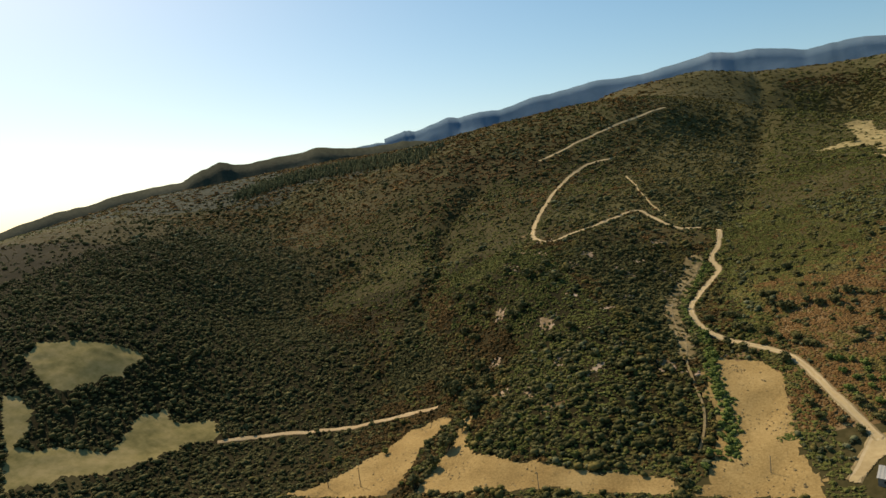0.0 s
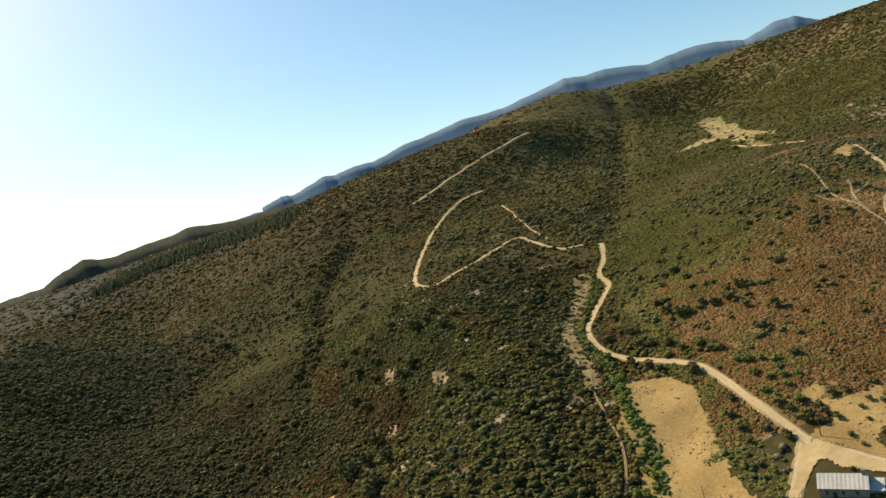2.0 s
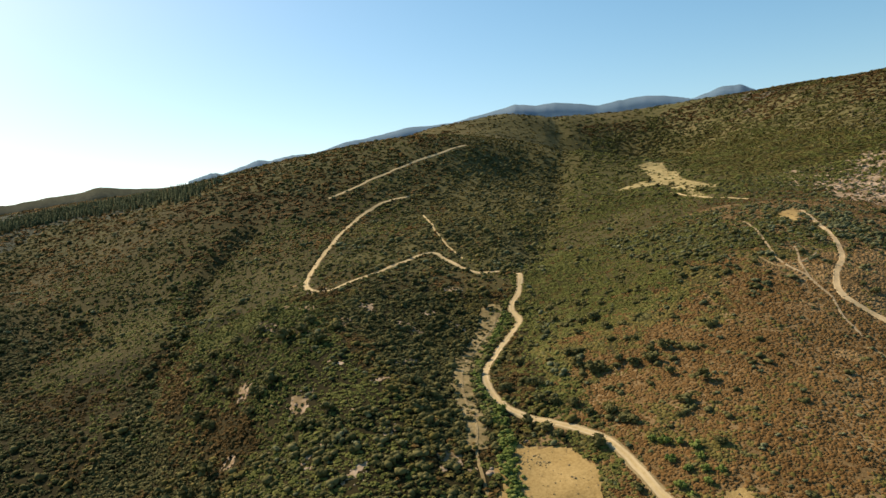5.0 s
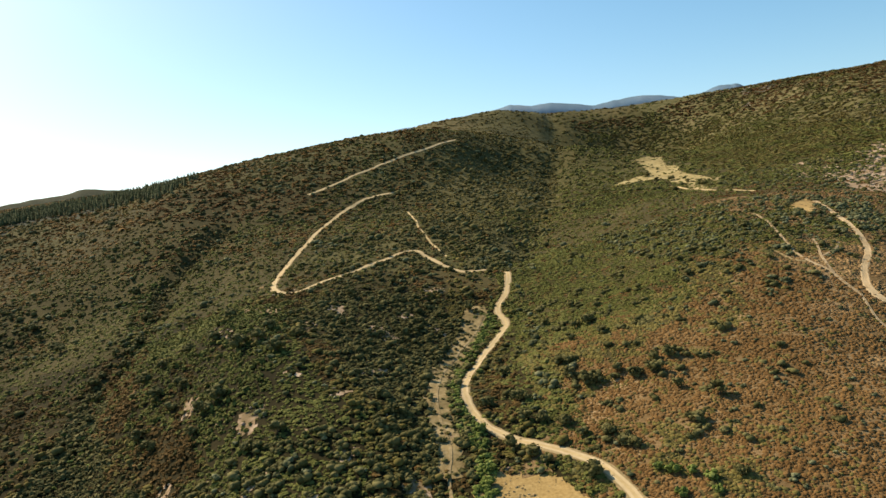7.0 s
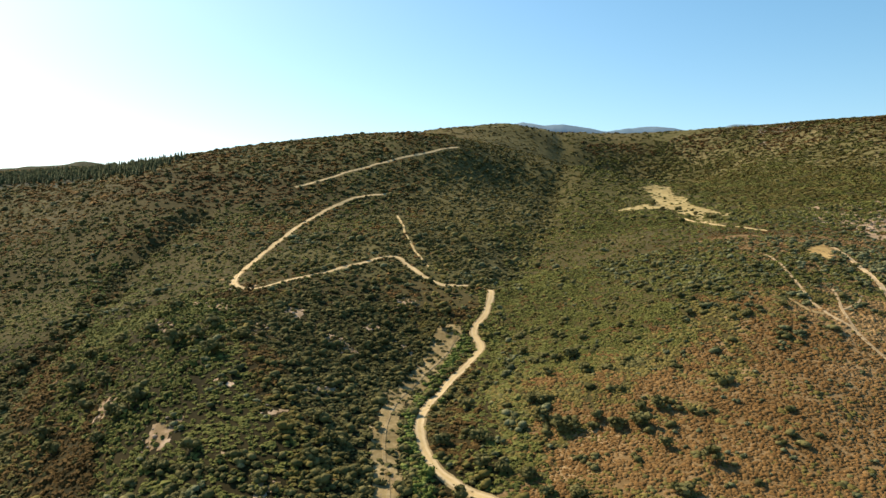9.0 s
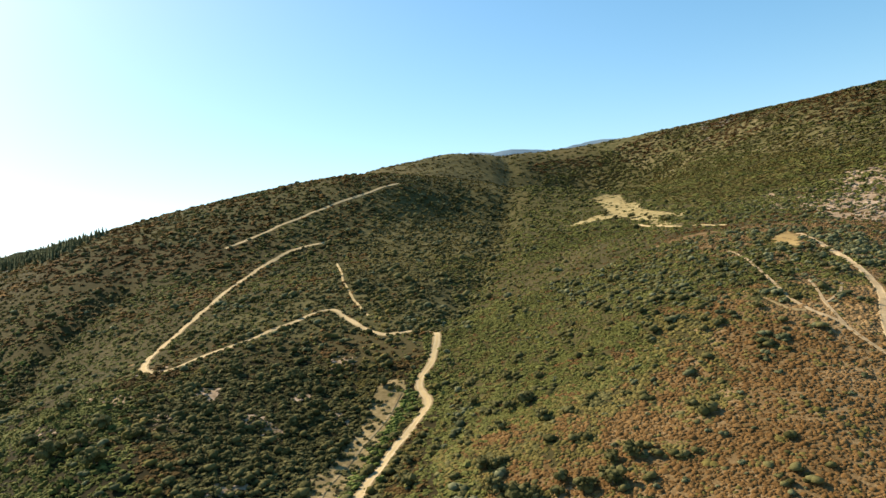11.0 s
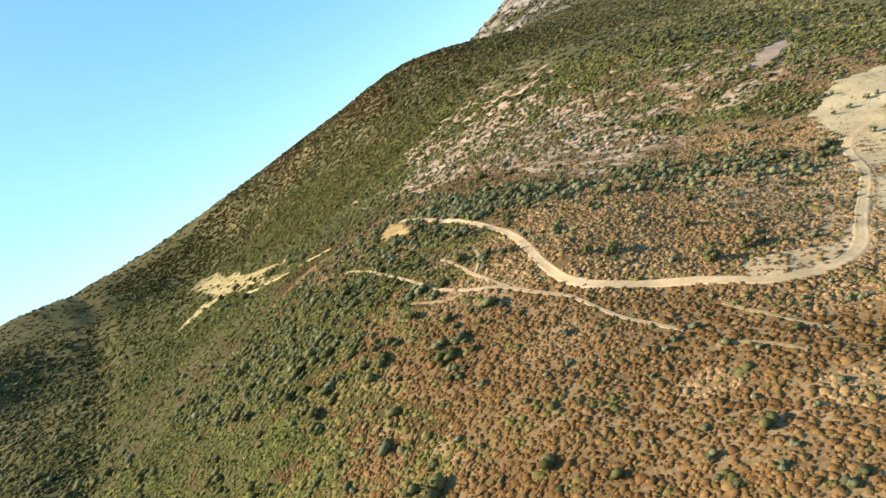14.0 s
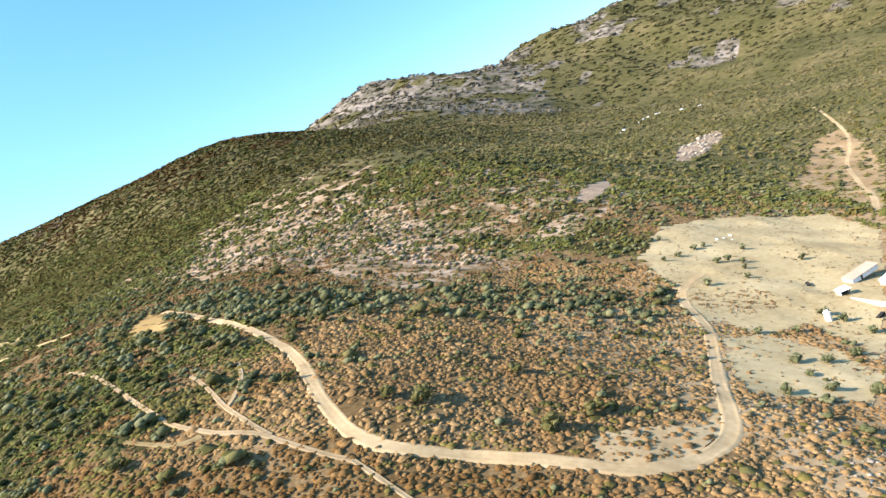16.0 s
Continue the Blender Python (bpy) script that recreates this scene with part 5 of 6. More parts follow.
def pine_tree(name, seed, tall, label):
    r = random.Random(seed)
    tree = tagged(new(name), label, "tree", group="pine plantation")
    bm = bmesh.new()
    cone_between(bm, (0, 0, -0.4), (0, 0, tall * 0.9), tall * 0.022, tall * 0.006)
    part("trunk", bm, BARK, tree)
    bm = bmesh.new()
    for k in range(8):
        z = tall * (0.2 + 0.1 * k)
        w = tall * 0.25 * (1 - k / 9.0) + 0.15
        for q in range(4):
            a = r.uniform(0, 6.283)
            c = Vector((math.cos(a) * w * 0.55, math.sin(a) * w * 0.55, z + r.uniform(-0.2, 0.2)))
            for v in bmesh.ops.create_icosphere(bm, subdivisions=1, radius=w * 0.5)["verts"]:
                v.co = c + Vector((v.co.x, v.co.y, v.co.z * 0.7)) * r.uniform(0.6, 1.3)
    part("crown", bm, PINE, tree)
    return tree


def stand(ob, x, y, turn=0.0, size=1.0, sink=0.1):
    ob.matrix_basis = Matrix.Translation((x, y, float(height(x, y)) - sink)) @ Matrix.Rotation(turn, 4, "Z") @ Matrix.Scale(size, 4)


def plant(models, spots, size, group):
    """Copies of the model trees at the places, each turned and sized a little differently."""
    r = random.Random(len(spots))
    spots = [p for p in spots if free_of_ways(np.array([p[0]]), np.array([p[1]]), 1.6, False)[0]]
    for k, (px, py) in enumerate(spots):
        m = models[k % len(models)]
        if not m.get("used"):
            ob = m
            m["used"] = 1
        else:
            ob = copy_thing(m, Matrix.Identity(4))
        ob["group"] = group
        stand(ob, px, py, r.uniform(0, 6.28), size * r.uniform(0.75, 1.3))


FARM_TREES = [(329.4, 302.3), (332.8, 300.1), (333.5, 288.9), (318.3, 285.5), (310.7, 283.3), (301.4, 280.6), (314.7, 291.5), (318.3, 289.6), (312.0, 305.9), (319.7, 304.1), (325.4, 271.3), (290.6, 287.8), (262.8, 262.7), (276.7, 259.5), (273.6, 255.2), (266.7, 248.9), (299.2, 312.9), (337.5, 315.4)]
TERRACE_BUSHES = [(211.6, 260.4), (220.9, 256.0), (225.9, 250.3), (242.2, 253.4), (249.2, 249.9), (240.4, 258.4), (258.4, 269.3), (248.0, 274.2), (252.5, 276.0), (227.6, 243.8), (233.1, 254.9)]
TRACK_BUSHES = [(179.3, 322.1), (208.7, 395.3), (215.6, 343.3), (207.6, 351.4), (169.2, 388.8), (159.7, 378.8), (150.3, 329.1), (180.7, 302.2), (182.9, 297.0), (202.1, 292.7), (184.9, 277.7), (192.9, 275.4), (163.8, 289.2), (183.4, 377.1), (177.2, 356.6)]
YARD_BUSHES = [(60.0, 233.3), (60.3, 214.8), (56.4, 207.6), (64.7, 200.9), (68.4, 199.6), (57.5, 200.2), (67.3, 188.8), (57.2, 193.5), (68.1, 184.1), (75.0, 192.8), (81.5, 192.8), (81.0, 196.4), (83.3, 188.7), (90.9, 197.7), (87.3, 198.8), (67.6, 194.6), (62.9, 195.3), (77.4, 194.2), (73.8, 195.2), (78.4, 189.9)]
FIELD_BUSHES = [(53.4, 183.5), (55.6, 182.9), (57.9, 177.8), (51.6, 179.4), (99.1, 198.1), (97.2, 188.2), (89.7, 183.7), (90.8, 189.2), (82.3, 180.4), (83.2, 175.4), (90.1, 176.6), (94.2, 190.9), (62.8, 184.7), (54.3, 189.1)]
VERGE_BUSHES = [(38.3, 263.6), (44.0, 261.8), (45.5, 257.3), (50.4, 253.7), (52.8, 248.2), (55.2, 243.9), (57.7, 239.1), (73.5, 230.9), (77.3, 228.7), (80.6, 224.6), (72.2, 222.0), (74.7, 216.0), (79.3, 214.3), (82.7, 212.3), (77.7, 209.6), (64.5, 215.7), (71.9, 206.9), (77.9, 201.7), (70.2, 210.5), (70.8, 233.4), (79.9, 219.5)]
HEATH_BUSHES = [(68.9, 286.2), (74.7, 284.2), (46.2, 287.6), (54.7, 267.3), (66.6, 248.4), (68.6, 245.6), (87.3, 222.7), (86.5, 247.7), (64.3, 255.2), (48.5, 271.2), (71.8, 203.7), (73.6, 199.9)]
GULLY_EXTRA = [(-90.9, 280.8), (-92.9, 271.1), (-87.0, 293.6), (-76.7, 272.7), (-83.9, 264.4), (-78.2, 248.9), (-90.5, 260.1), (-86.9, 261.4), (-82.5, 236.4), (-84.0, 221.8), (-88.0, 209.7), (-96.6, 196.1), (-100.0, 196.9), (-94.5, 204.3), (-87.7, 217.8), (-82.7, 226.6), (-80.1, 240.3), (-46.2, 217.8), (-60.7, 207.9), (-50.6, 201.9), (-44.5, 199.8), (-37.5, 195.2), (-29.0, 192.9), (-34.8, 197.5), (-55.3, 206.0), (-31.9, 203.0), (-61.0, 258.2), (-53.6, 250.7), (-51.6, 234.7), (-67.6, 218.3), (-116.6, 229.5), (-140.4, 230.7)]
GULLY_TREES = [(-83.0, 271.5), (-89.5, 270.0), (-73.3, 267.1), (-91.6, 268.8), (-100.1, 268.2), (-98.7, 283.7), (-78.8, 283.0), (-87.8, 205.2), (-93.6, 193.9), (-83.8, 216.3), (-80.1, 229.7), (-78.2, 241.5), (-76.0, 247.5), (-71.7, 261.8)]
STREAM_TREES = [(29.9, 272.4), (29.5, 257.4), (29.3, 245.0), (27.5, 229.6), (27.8, 221.3), (27.5, 209.1), (26.5, 201.8), (25.5, 195.2), (18.5, 189.3), (8.7, 183.0), (15.6, 181.6), (21.1, 188.6), (28.6, 295.1), (29.0, 280.8), (25.2, 205.1), (23.8, 199.1), (25.3, 190.2), (30.2, 265.4), (29.8, 250.9), (26.2, 235.0), (27.5, 225.7), (34.8, 327.2), (34.7, 344.9)]
SLOPE_BUSHES = [(-38.2, 273.5), (66.4, 285.6), (69.7, 285.0), (74.7, 338.1), (3.4, 282.8), (-78.8, 338.0), (-63.4, 307.9), (-18.7, 411.2), (12.1, 472.1), (42.1, 313.5), (89.2, 268.0), (97.6, 258.0), (86.2, 279.3), (93.8, 286.0), (62.0, 292.7), (-189.9, 469.0), (-221.1, 508.4), (229.4, 678.4), (238.5, 668.0), (239.6, 635.7), (237.1, 726.4), (230.8, 584.0)]
GULLY_BUSHES = [(-233.2, 513.6), (-199.1, 481.0), (-231.8, 522.9), (-138.2, 438.0), (-144.3, 414.6), (-145.5, 406.3), (-81.7, 342.2), (-72.0, 360.2), (-57.4, 341.8), (-85.0, 365.5), (-96.9, 367.0), (-58.6, 309.7), (-105.1, 365.3), (-93.6, 346.5), (-94.4, 325.4), (-81.0, 327.2), (-86.2, 314.0), (-65.2, 299.5), (-61.4, 306.0), (-41.1, 275.1), (-40.4, 328.8), (-34.3, 345.9), (-47.8, 354.5), (-171.8, 537.4), (-131.2, 546.4), (-138.0, 501.3), (-147.1, 488.5), (-136.9, 447.6), (-146.0, 437.0), (-132.8, 370.6), (-138.4, 393.7), (-132.6, 415.6), (-151.5, 577.3), (-165.8, 580.7), (-70.3, 383.8), (-49.8, 343.4), (-32.0, 277.2)]
ROADSIDE_BUSHES = [(79.2, 366.3), (79.4, 334.9), (80.9, 320.2), (70.0, 323.7), (64.6, 304.7), (67.2, 284.8), (61.2, 306.7), (43.6, 288.6), (43.2, 336.1), (66.3, 358.3), (33.6, 290.0), (43.8, 274.9), (53.9, 266.2), (57.5, 258.8), (80.0, 280.6), (88.6, 287.0), (76.5, 287.5), (42.7, 254.4), (37.3, 261.7), (45.4, 250.4), (51.4, 248.1), (58.6, 235.6), (55.5, 239.3), (6.4, 407.4), (14.1, 384.9), (23.0, 394.7), (37.5, 398.7), (7.3, 369.7), (20.4, 344.7), (-1.0, 292.7), (6.7, 282.6), (-0.4, 272.8), (11.7, 374.6), (56.0, 414.8)]
plant([broad_tree("tree", k, 3.4, 3.6, GREYLEAF, "small grey-green tree standing in bleached grass", "tree") for k in range(3)], FARM_TREES, 0.62, "trees in the farm field")
plant([broad_tree("bush", 10 + k, 2.6, 3.6, GREYLEAF, "rounded grey-green bush on the dry terrace", "bush") for k in range(3)], TERRACE_BUSHES, 0.72, "bushes on the terrace")
plant([broad_tree("bush", 20 + k, 2.6, 3.6, MAQUIS, "dark rounded bush beside the dirt track", "bush") for k in range(3)], TRACK_BUSHES, 1.0, "bushes along the track")
plant([broad_tree("bush", 30 + k, 2.8, 3.6, MAQUIS, "dark green bush on dry ground near the stone house", "bush") for k in range(3)], YARD_BUSHES, 0.95, "bushes near the house")
plant([broad_tree("tree", 40 + k, 6.0, 6.0, MAQUIS, "dark evergreen tree in the gully", "tree") for k in range(3)], GULLY_TREES, 1.1, "trees in the gully")
plant([broad_tree("tree", 50 + k, 3.0, 3.6, FRESH, "leafy green tree along the stream bed", "tree") for k in range(3)], STREAM_TREES, 0.9, "trees along the stream")
plant([broad_tree("bush", 60 + k, 4.2, 5.4, MAQUIS, "large dark bush standing out of the scrub", "bush") for k in range(3)], SLOPE_BUSHES, 1.0, "large bushes on the slopes")
plant([broad_tree("bush", 80 + k, 3.6, 4.8, MAQUIS, "large dark evergreen bush on the gully side", "bush") for k in range(3)], GULLY_BUSHES, 1.35, "large bushes along the gully")
plant([broad_tree("bush", 90 + k, 2.6, 3.4, MAQUIS, "dark rounded bush near the dirt road", "bush") for k in range(3)], ROADSIDE_BUSHES, 1.35, "bushes by the valley road")
plant([broad_tree("bush", 100 + k, 1.7, 2.1, GREYLEAF, "small round bush standing in the dry field", "bush") for k in range(2)], FIELD_BUSHES, 1.0, "bushes in the dry field")
plant([broad_tree("bush", 110 + k, 2.2, 3.6, FRESH, "leafy green bush beside the dirt road", "bush") for k in range(3)], VERGE_BUSHES, 1.0, "green bushes by the road")
plant([broad_tree("bush", 120 + k, 2.6, 4.6, MAQUIS, "broad dark bush in the dry heath", "bush") for k in range(3)], HEATH_BUSHES, 1.0, "dark bushes in the heath")
plant([broad_tree("bush", 130 + k, 2.6, 3.2, GREEN, "olive bush on the rim of the dry fields", "bush") for k in range(3)], GULLY_EXTRA, 1.0, "bushes round the lower fields")
pr2 = random.Random(5)
PINE_EDGE = [(-462, 752), (-430, 800), (-378, 828), (-302, 803), (-196, 704)]
PINES = []
for _ in range(270):
    u, v = pr2.random(), pr2.random()
    PINES.append((float(np.interp(u, np.linspace(0, 1, 5), [p[0] for p in PINE_EDGE])) + pr2.uniform(-12, 8), float(np.interp(u, np.linspace(0, 1, 5), [p[1] for p in PINE_EDGE])) + v * 62 + pr2.uniform(-5, 5)))
plant([pine_tree("pine_tree", 70 + k, 9.0, "dark green pine in a hillside plantation") for k in range(4)], PINES, 0.62, "pine plantation")



def conifer(r):
    """A slim ragged cone of needles, one unit wide."""
    v, f = [], []
    for k in range(5):
        z, w = 0.25 + 0.34 * k, 0.5 * (1 - k / 5.6)
        ring = [(w * r.uniform(0.7, 1.2) * math.cos(6.283 * q / 5 + k), w * r.uniform(0.7, 1.2) * math.sin(6.283 * q / 5 + k), z + r.uniform(-0.08, 0.08)) for q in range(5)]
        base = len(v)
        v += ring + [(0, 0, z + 0.55)]
        f += [(base + q, base + (q + 1) % 5, base + 5) for q in range(5)]
    return np.array(v), np.array(f)


u, v = rng.random(1500), rng.random(1500)
x = np.interp(u, np.linspace(0, 1, 5), [p[0] for p in PINE_EDGE]) + rng.uniform(-14, 10, 1500)
y = np.interp(u, np.linspace(0, 1, 5), [p[1] for p in PINE_EDGE]) + v * 80
strew("pine_wood", [conifer(pr2) for _ in range(6)], np.c_[x, y, height(x, y) - 0.3], rng.uniform(2.6, 4.4, 1500), rng.uniform(0.7, 1.0, 1500), PINE, "dark pines standing close in the plantation", "tree")


# ---- the stone house, poles and farm ----
def box(bm, x0, x1, y0, y1, z0, z1):
    v = [bm.verts.new(p) for p in ((x0, y0, z0), (x1, y0, z0), (x1, y1, z0), (x0, y1, z0), (x0, y0, z1), (x1, y0, z1), (x1, y1, z1), (x0, y1, z1))]
    for f in ((3, 2, 1, 0), (4, 5, 6, 7), (0, 1, 5, 4), (1, 2, 6, 5), (2, 3, 7, 6), (3, 0, 4, 7)):
        bm.faces.new([v[k] for k in f])


def wall_with_holes(bm, length, tall, thick, holes):
    """A wall along x from 0 to length, its outer face at y = 0; holes: (x0, x1, z0, z1)."""
    xs = sorted({0.0, length, *[h[0] for h in holes], *[h[1] for h in holes]})
    zs = sorted({0.0, tall, *[h[2] for h in holes], *[h[3] for h in holes]})
    for a, b in zip(xs[:-1], xs[1:]):
        for c, d in zip(zs[:-1], zs[1:]):
            if not any(h[0] <= (a + b) / 2 <= h[1] and h[2] <= (c + d) / 2 <= h[3] for h in holes):
                box(bm, a, b, 0, thick, c, d)
    bmesh.ops.remove_doubles(bm, verts=bm.verts[:], dist=0.001)


def roof_slope(bm, x0, x1, y0, z0, y1, z1, thick, ribs):
    """A sloping roof of sheets with raised ribs."""
    a, b = Vector((0, y0, z0)), Vector((0, y1, z1))
    n = Vector((0, -(b - a).z, (b - a).y)).normalized()
    if n.z < 0:
        n = -n
    rows = []
    for k in range(ribs + 1):
        x = x0 + (x1 - x0) * k / ribs
        lift = n * (0.06 if k % 2 else 0.0)
        rows.append([bm.verts.new(Vector((x, 0, 0)) + p + lift + n * t) for p, t in ((a, 0), (b, 0), (b, thick), (a, thick))])
    for r, s in zip(rows[:-1], rows[1:]):
        for k in range(4):
            bm.faces.new((r[k], r[(k + 1) % 4], s[(k + 1) % 4], s[k]))
    bm.faces.new(rows[0][::-1])
    bm.faces.new(rows[-1])
    bmesh.ops.recalc_face_normals(bm, faces=bm.faces[:])


def stone_house():
    house = tagged(new("stone_house"), "low old stone house with a grey sheet roof", "house")
    L, W, Hh, R = 12.0, 7.0, 3.4, 2.3
    holes = [(1.6, 2.2, 1.5, 2.4), (3.2, 4.3, 0.0, 2.1), (5.6, 6.2, 1.5, 2.4), (8.9, 9.5, 1.5, 2.4)]
    bm = bmesh.new()
    wall_with_holes(bm, L, Hh, 0.5, holes)
    part("wall", bm, STONE, house)
    bm = bmesh.new()
    box(bm, 0, L, W - 0.5, W, 0, Hh)
    part("wall", bm, STONE, house)
    for x0 in (0.0, L - 0.5):
        bm = bmesh.new()
        a = [bm.verts.new((x, y, z)) for x in (x0 + 0.002, x0 + 0.498) for y, z in ((0.5, 0), (W - 0.5, 0), (W - 0.5, Hh), (W / 2, Hh + R), (0.5, Hh))]
        bm.faces.new(a[:5][::-1])
        bm.faces.new(a[5:])
        for k in range(5):
            bm.faces.new((a[k], a[(k + 1) % 5], a[5 + (k + 1) % 5], a[5 + k]))
        part("wall", bm, STONE, house)
    for y0, y1 in ((-0.45, W / 2), (W + 0.45, W / 2)):
        bm = bmesh.new()
        roof_slope(bm, -0.3, L + 0.3, y0, Hh - 0.2, y1, Hh + R + 0.05, 0.12, 24)
        part("roof", bm, ROOFGREY, house)
    bm = bmesh.new()
    box(bm, L - 1.2, L - 0.5, W / 2 - 0.5, W / 2 + 0.5, Hh + 1.2, Hh + R + 1.3)
    box(bm, L - 1.3, L - 0.4, W / 2 - 0.6, W / 2 + 0.6, Hh + R + 1.3, Hh + R + 1.45)
    part("chimney", bm, STONE, house)
    bm = bmesh.new()
    box(bm, 3.2, 4.3, 0.3, 0.36, 0, 2.1)
    box(bm, 3.72, 3.78, 0.27, 0.3, 0, 2.1)
    part("door", bm, OLDWOOD, house, "weathered wooden double door")
    for x0, x1, z0, z1 in (holes[0], holes[2], holes[3]):
        bm = bmesh.new()
        box(bm, x0, x1, 0.3, 0.36, z0, z1)
        win = part("window", bm, DARKIN, house)
        bm = bmesh.new()
        box(bm, x0 - 0.1, x1 + 0.1, -0.12, 0.2, z0 - 0.12, z0)
        part("sill", bm, STONE, win)
    bm = bmesh.new()
    box(bm, L + 0.002, L + 3.4, 1.2, W - 0.6, 0, 2.2)
    part("lean_to", bm, STONE, house)
    bm = bmesh.new()
    roof_slope(bm, L + 0.002, L + 3.7, 0.8, 2.25, W - 0.4, 3.0, 0.1, 8)
    part("lean_to_roof", bm, ROOFGREY, house)
    return house


def set_down(ob, x, y, turn, sink=0.25, size=1.0):
    ob.matrix_basis = Matrix.Translation((x, y, float(height(x, y)) - sink)) @ Matrix.Rotation(radians(turn), 4, "Z") @ Matrix.Scale(size, 4)


set_down(stone_house(), 63.7, 163.5, -30, 0.5)


def power_pole():
    pole = tagged(new("utility_pole"), "dark weathered wooden utility pole beside the track", "pole", group="utility poles")
    bm = bmesh.new()
    cone_between(bm, (0, 0, -0.5), (0, 0, 9.0), 0.16, 0.11, 10)
    part("post", bm, OLDWOOD, pole)
    bm = bmesh.new()
    box(bm, -0.75, 0.75, 0.10, 0.2, 8.45, 8.57)
    part("crossarm", bm, OLDWOOD, pole)
    for x in (-0.65, 0.0, 0.65):
        bm = bmesh.new()
        cone_between(bm, (x, 0.15, 8.57), (x, 0.15, 8.8), 0.05, 0.03, 8)
        part("insulator", bm, WHITE, pole)
    return pole


first = power_pole()
for k, (px, py) in enumerate([(75.3, 184.3), (-136.0, 205.8), (-120.5, 203.9)]):
    ob = first if k == 0 else copy_thing(first, Matrix.Identity(4))
    set_down(ob, px, py, 30 + 17 * k, 0.0)


def field_post():
    post = tagged(new("field_pole"), "slender bleached wooden pole in the dry field", "pole", group="poles in the fields")
    bm = bmesh.new()
    cone_between(bm, (0, 0, -0.5), (0, 0, 6.0), 0.14, 0.10, 10)
    part("post", bm, PALEWOOD, post)
    bm = bmesh.new()
    box(bm, -0.35, 0.35, 0.09, 0.16, 5.6, 5.68)
    part("crossarm", bm, PALEWOOD, post)
    return post


single = field_post()
set_down(single, 36.0, 177.7, 20, 0.0)
MORE_POLES = [(-42.3, 178.1)]
set_down(copy_thing(single, Matrix.Identity(4)), *MORE_POLES[0], 50, 0.0)


def farm_shed(name, label, L, W, low, high, roof_mat, open_front):
    """A shed with a single pitch; open_front: posts instead of the low wall."""
    shed = tagged(new(name), label, "shed")
    for nm, (x0, x1, y0, y1, t) in {"a": (0, 0.25, 0, W, 0), "b": (L - 0.25, L, 0, W, 0), "c": (0.25, L - 0.25, W - 0.25, W, high)}.items():
        bm = bmesh.new()
        if nm == "c":
            box(bm, x0, x1, y0, y1, 0, high - 0.05)
        else:
            a = [bm.verts.new((x, y, z)) for x in (x0, x1) for y, z in ((0, 0), (W, 0), (W, high), (0, low))]
            bm.faces.new(a[:4][::-1])
            bm.faces.new(a[4:])
            for k in range(4):
                bm.faces.new((a[k], a[(k + 1) % 4], a[4 + (k + 1) % 4], a[4 + k]))
        part("wall", bm, WHITE, shed)
    if open_front:
        for k in range(5):
            bm = bmesh.new()
            px = 0.4 + (L - 0.95) * k / 4
            box(bm, px, px + 0.15, 0.1, 0.25, 0, low)
            part("post", bm, OLDWOOD, shed)
        # Added dark panel paints the shade under the open front's roof.
        bm = bmesh.new()
        box(bm, 0.25, L - 0.25, W * 0.55, W * 0.55 + 0.1, 0, low)
        part("dark_inside_panel", bm, DARKIN, shed)
    else:
        bm = bmesh.new()
        wall_with_holes(bm, L - 0.504, low, 0.25, [(L * 0.3, L * 0.3 + 1.2, 0, min(2.0, low - 0.2)), (L * 0.6, L * 0.6 + 0.9, 1.0, 1.7)])
        bmesh.ops.translate(bm, verts=bm.verts[:], vec=(0.252, 0, 0))
        part("wall", bm, WHITE, shed)
        bm = bmesh.new()
        box(bm, 0.252 + L * 0.3, 0.252 + L * 0.3 + 1.2, 0.1, 0.16, 0, min(2.0, low - 0.2))
        part("door", bm, OLDWOOD, shed)
    bm = bmesh.new()
    roof_slope(bm, -0.4, L + 0.4, -0.5, low - 0.02, W + 0.3, high + 0.08, 0.1, int(L * 2))
    part("roof", bm, roof_mat, shed)
    return shed


set_down(farm_shed("long_shed", "long low farm shed with a faded pink roof", 16.5, 5.0, 2.4, 3.1, ROOFPINK, False), 303.5, 256.6, -33, 0.25, 0.6)
set_down(farm_shed("open_shed", "white-roofed open-fronted farm shed", 13, 4.6, 2.7, 3.4, WHITE, True), 301.5, 248.0, -24, 0.25, 0.6)
set_down(farm_shed("farm_hut", "small white hut with a white roof", 4.4, 3.6, 2.3, 2.8, WHITE, True), 291.6, 257.8, -52, 0.25, 0.6)
set_down(farm_shed("far_shed", "small whitewashed shed at the edge of the farmyard", 6, 5, 2.5, 3.1, WHITE, False), 309.0, 240.5, -20, 0.25, 0.6)


def block(name, label, category, size, mat, x, y, turn, sink=0.2, bev=0.05):
    bm = bmesh.new()
    box(bm, -size[0] / 2, size[0] / 2, -size[1] / 2, size[1] / 2, 0, size[2])
    bmesh.ops.bevel(bm, geom=bm.edges[:], offset=bev, segments=2, affect="EDGES")
    ob = tagged(part(name, bm, mat), label, category)
    set_down(ob, x, y, turn, sink)
    return ob


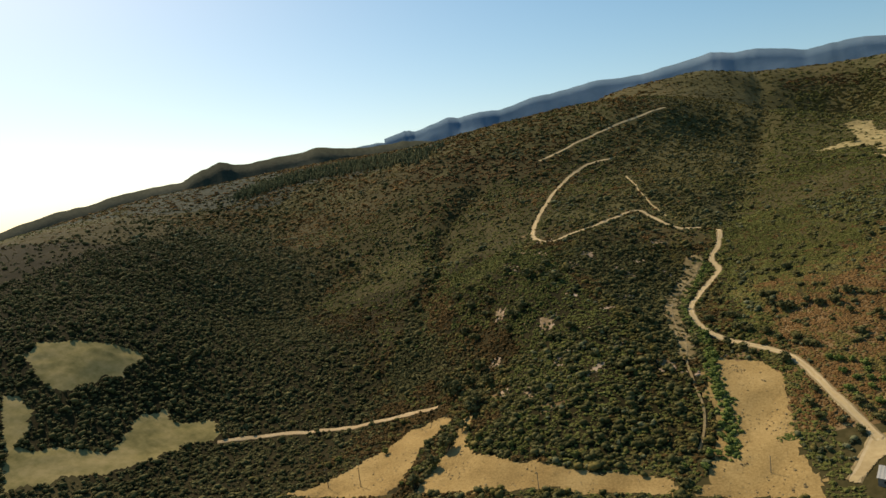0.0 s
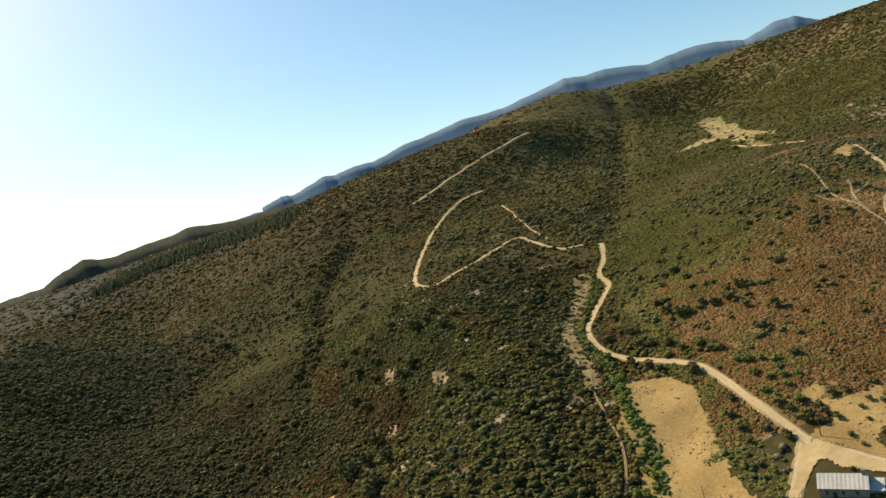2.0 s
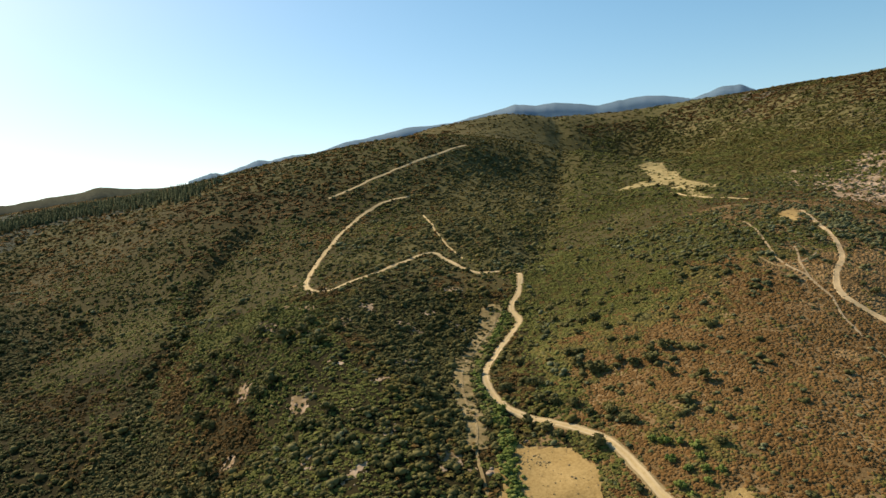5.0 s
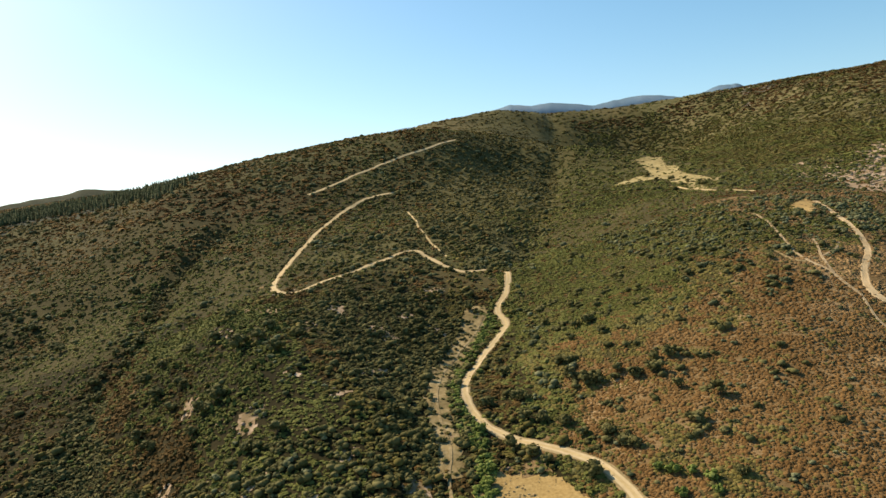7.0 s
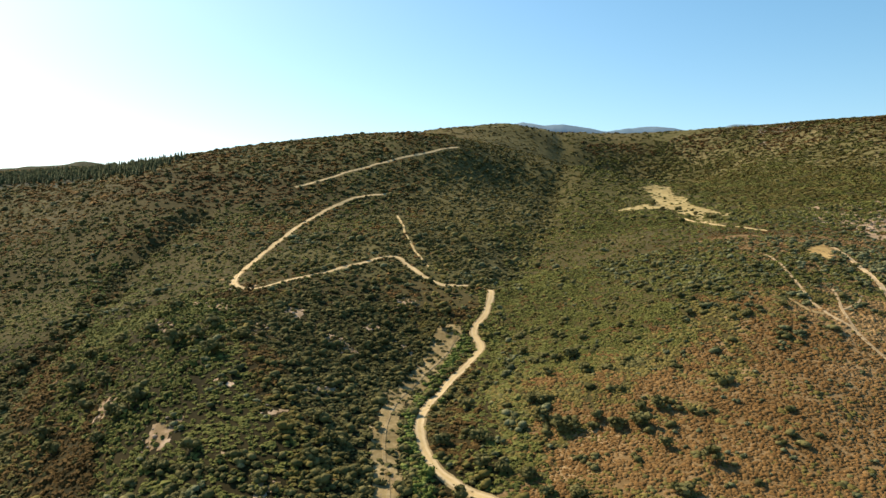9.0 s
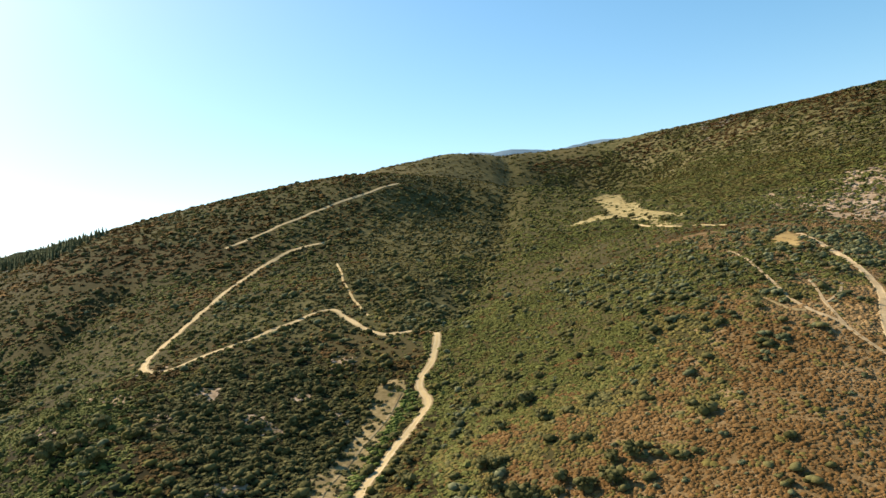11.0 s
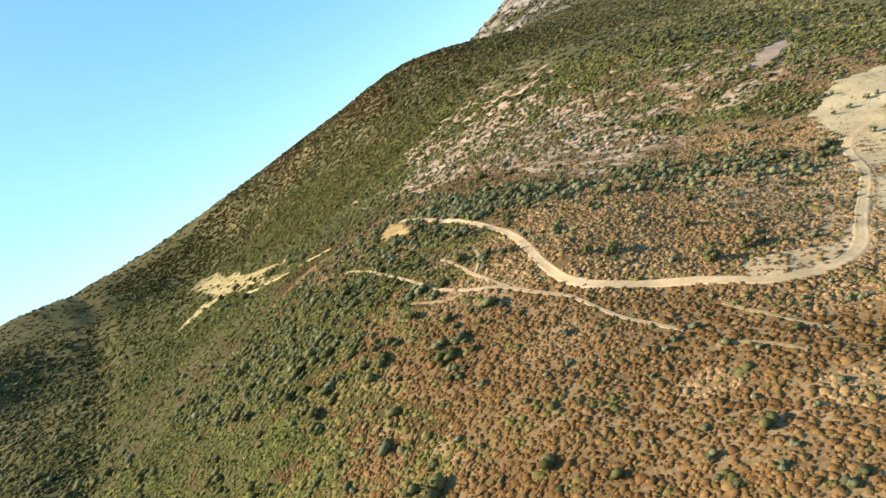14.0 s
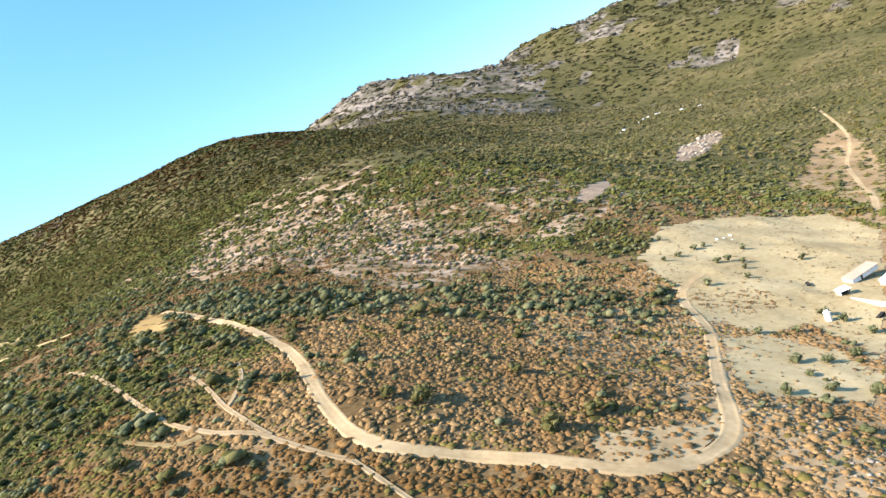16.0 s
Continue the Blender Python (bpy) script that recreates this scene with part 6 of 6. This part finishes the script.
block("terrace_wall", "long whitewashed terrace wall of the farmyard", "wall", (15, 0.6, 1.1), WHITE, 287.5, 252.4, 50, 0.5)
block("water_tank", "tall white water tank below the farmyard", "tank", (1.5, 1.5, 3.0), WHITE, 273.8, 258.3, 15, 0.3, 0.3)
block("trough", "dark metal trough on bleached grass", "trough", (2.6, 0.9, 0.7), DARKIN, 301.0, 266.5, 20, 0.0)
block("trough", "dark metal trough below the white wall", "trough", (2.8, 0.9, 0.7), DARKIN, 277.5, 248.6, -20, 0.0)


# ---- loose rocks ----
def boulder(name, seed, mat, label, group):
    r = random.Random(seed)
    bm = bmesh.new()
    bmesh.ops.create_icosphere(bm, subdivisions=2, radius=1.0)
    for v in bm.verts:
        v.co *= r.uniform(0.75, 1.15)
        v.co.z *= 0.7
    return tagged(part(name, bm, mat), label, "rock", group=group)


rr = random.Random(9)
CRAGS = [(888.2, 541.3), (904.5, 541.9), (915.5, 541.5), (944.3, 537.6), (959.4, 536.7), (972.4, 534.9), (986.7, 529.4), (992.7, 527.3), (1003.8, 521.0), (998.1, 501.9), (1010.0, 483.8)]
stones = [boulder("boulder", k, WHITE, "large white boulder on the green slope", "white boulders") for k in range(3)]
for k, (px, py) in enumerate(CRAGS):
    ob = stones[k] if k < 3 else copy_thing(stones[k % 3], Matrix.Identity(4))
    stand(ob, px, py, rr.uniform(0, 6), rr.uniform(1.2, 3.4), 0.5)
slabs = [boulder("stone_slab", 20 + k, WHITE, "pale flat stones lying in the grass", "pale stones") for k in range(2)]
for k, (px, py) in enumerate([(344.6, 299.7), (349.3, 298.9), (354.1, 298.1), (349.1, 296.3)]):
    ob = slabs[k] if k < 2 else copy_thing(slabs[k % 2], Matrix.Identity(4))
    stand(ob, px, py, rr.uniform(0, 6), rr.uniform(0.7, 1.1), 0.3)
rng2 = np.random.default_rng(4)
px, py = rng2.uniform(300, 560, 3600), rng2.uniform(340, 640, 3600)
k = inside(AREAS["bare_slope"], px, py)
px, py = px[k], py[k]
strew("rock_outcrop", SMALL, np.c_[px, py, height(px, py) - 0.1], rng2.uniform(0.6, 3.6, len(px)), rng2.uniform(0.25, 0.6, len(px)), ROCK, "pinkish pale rock outcrops in the slope", "rock")
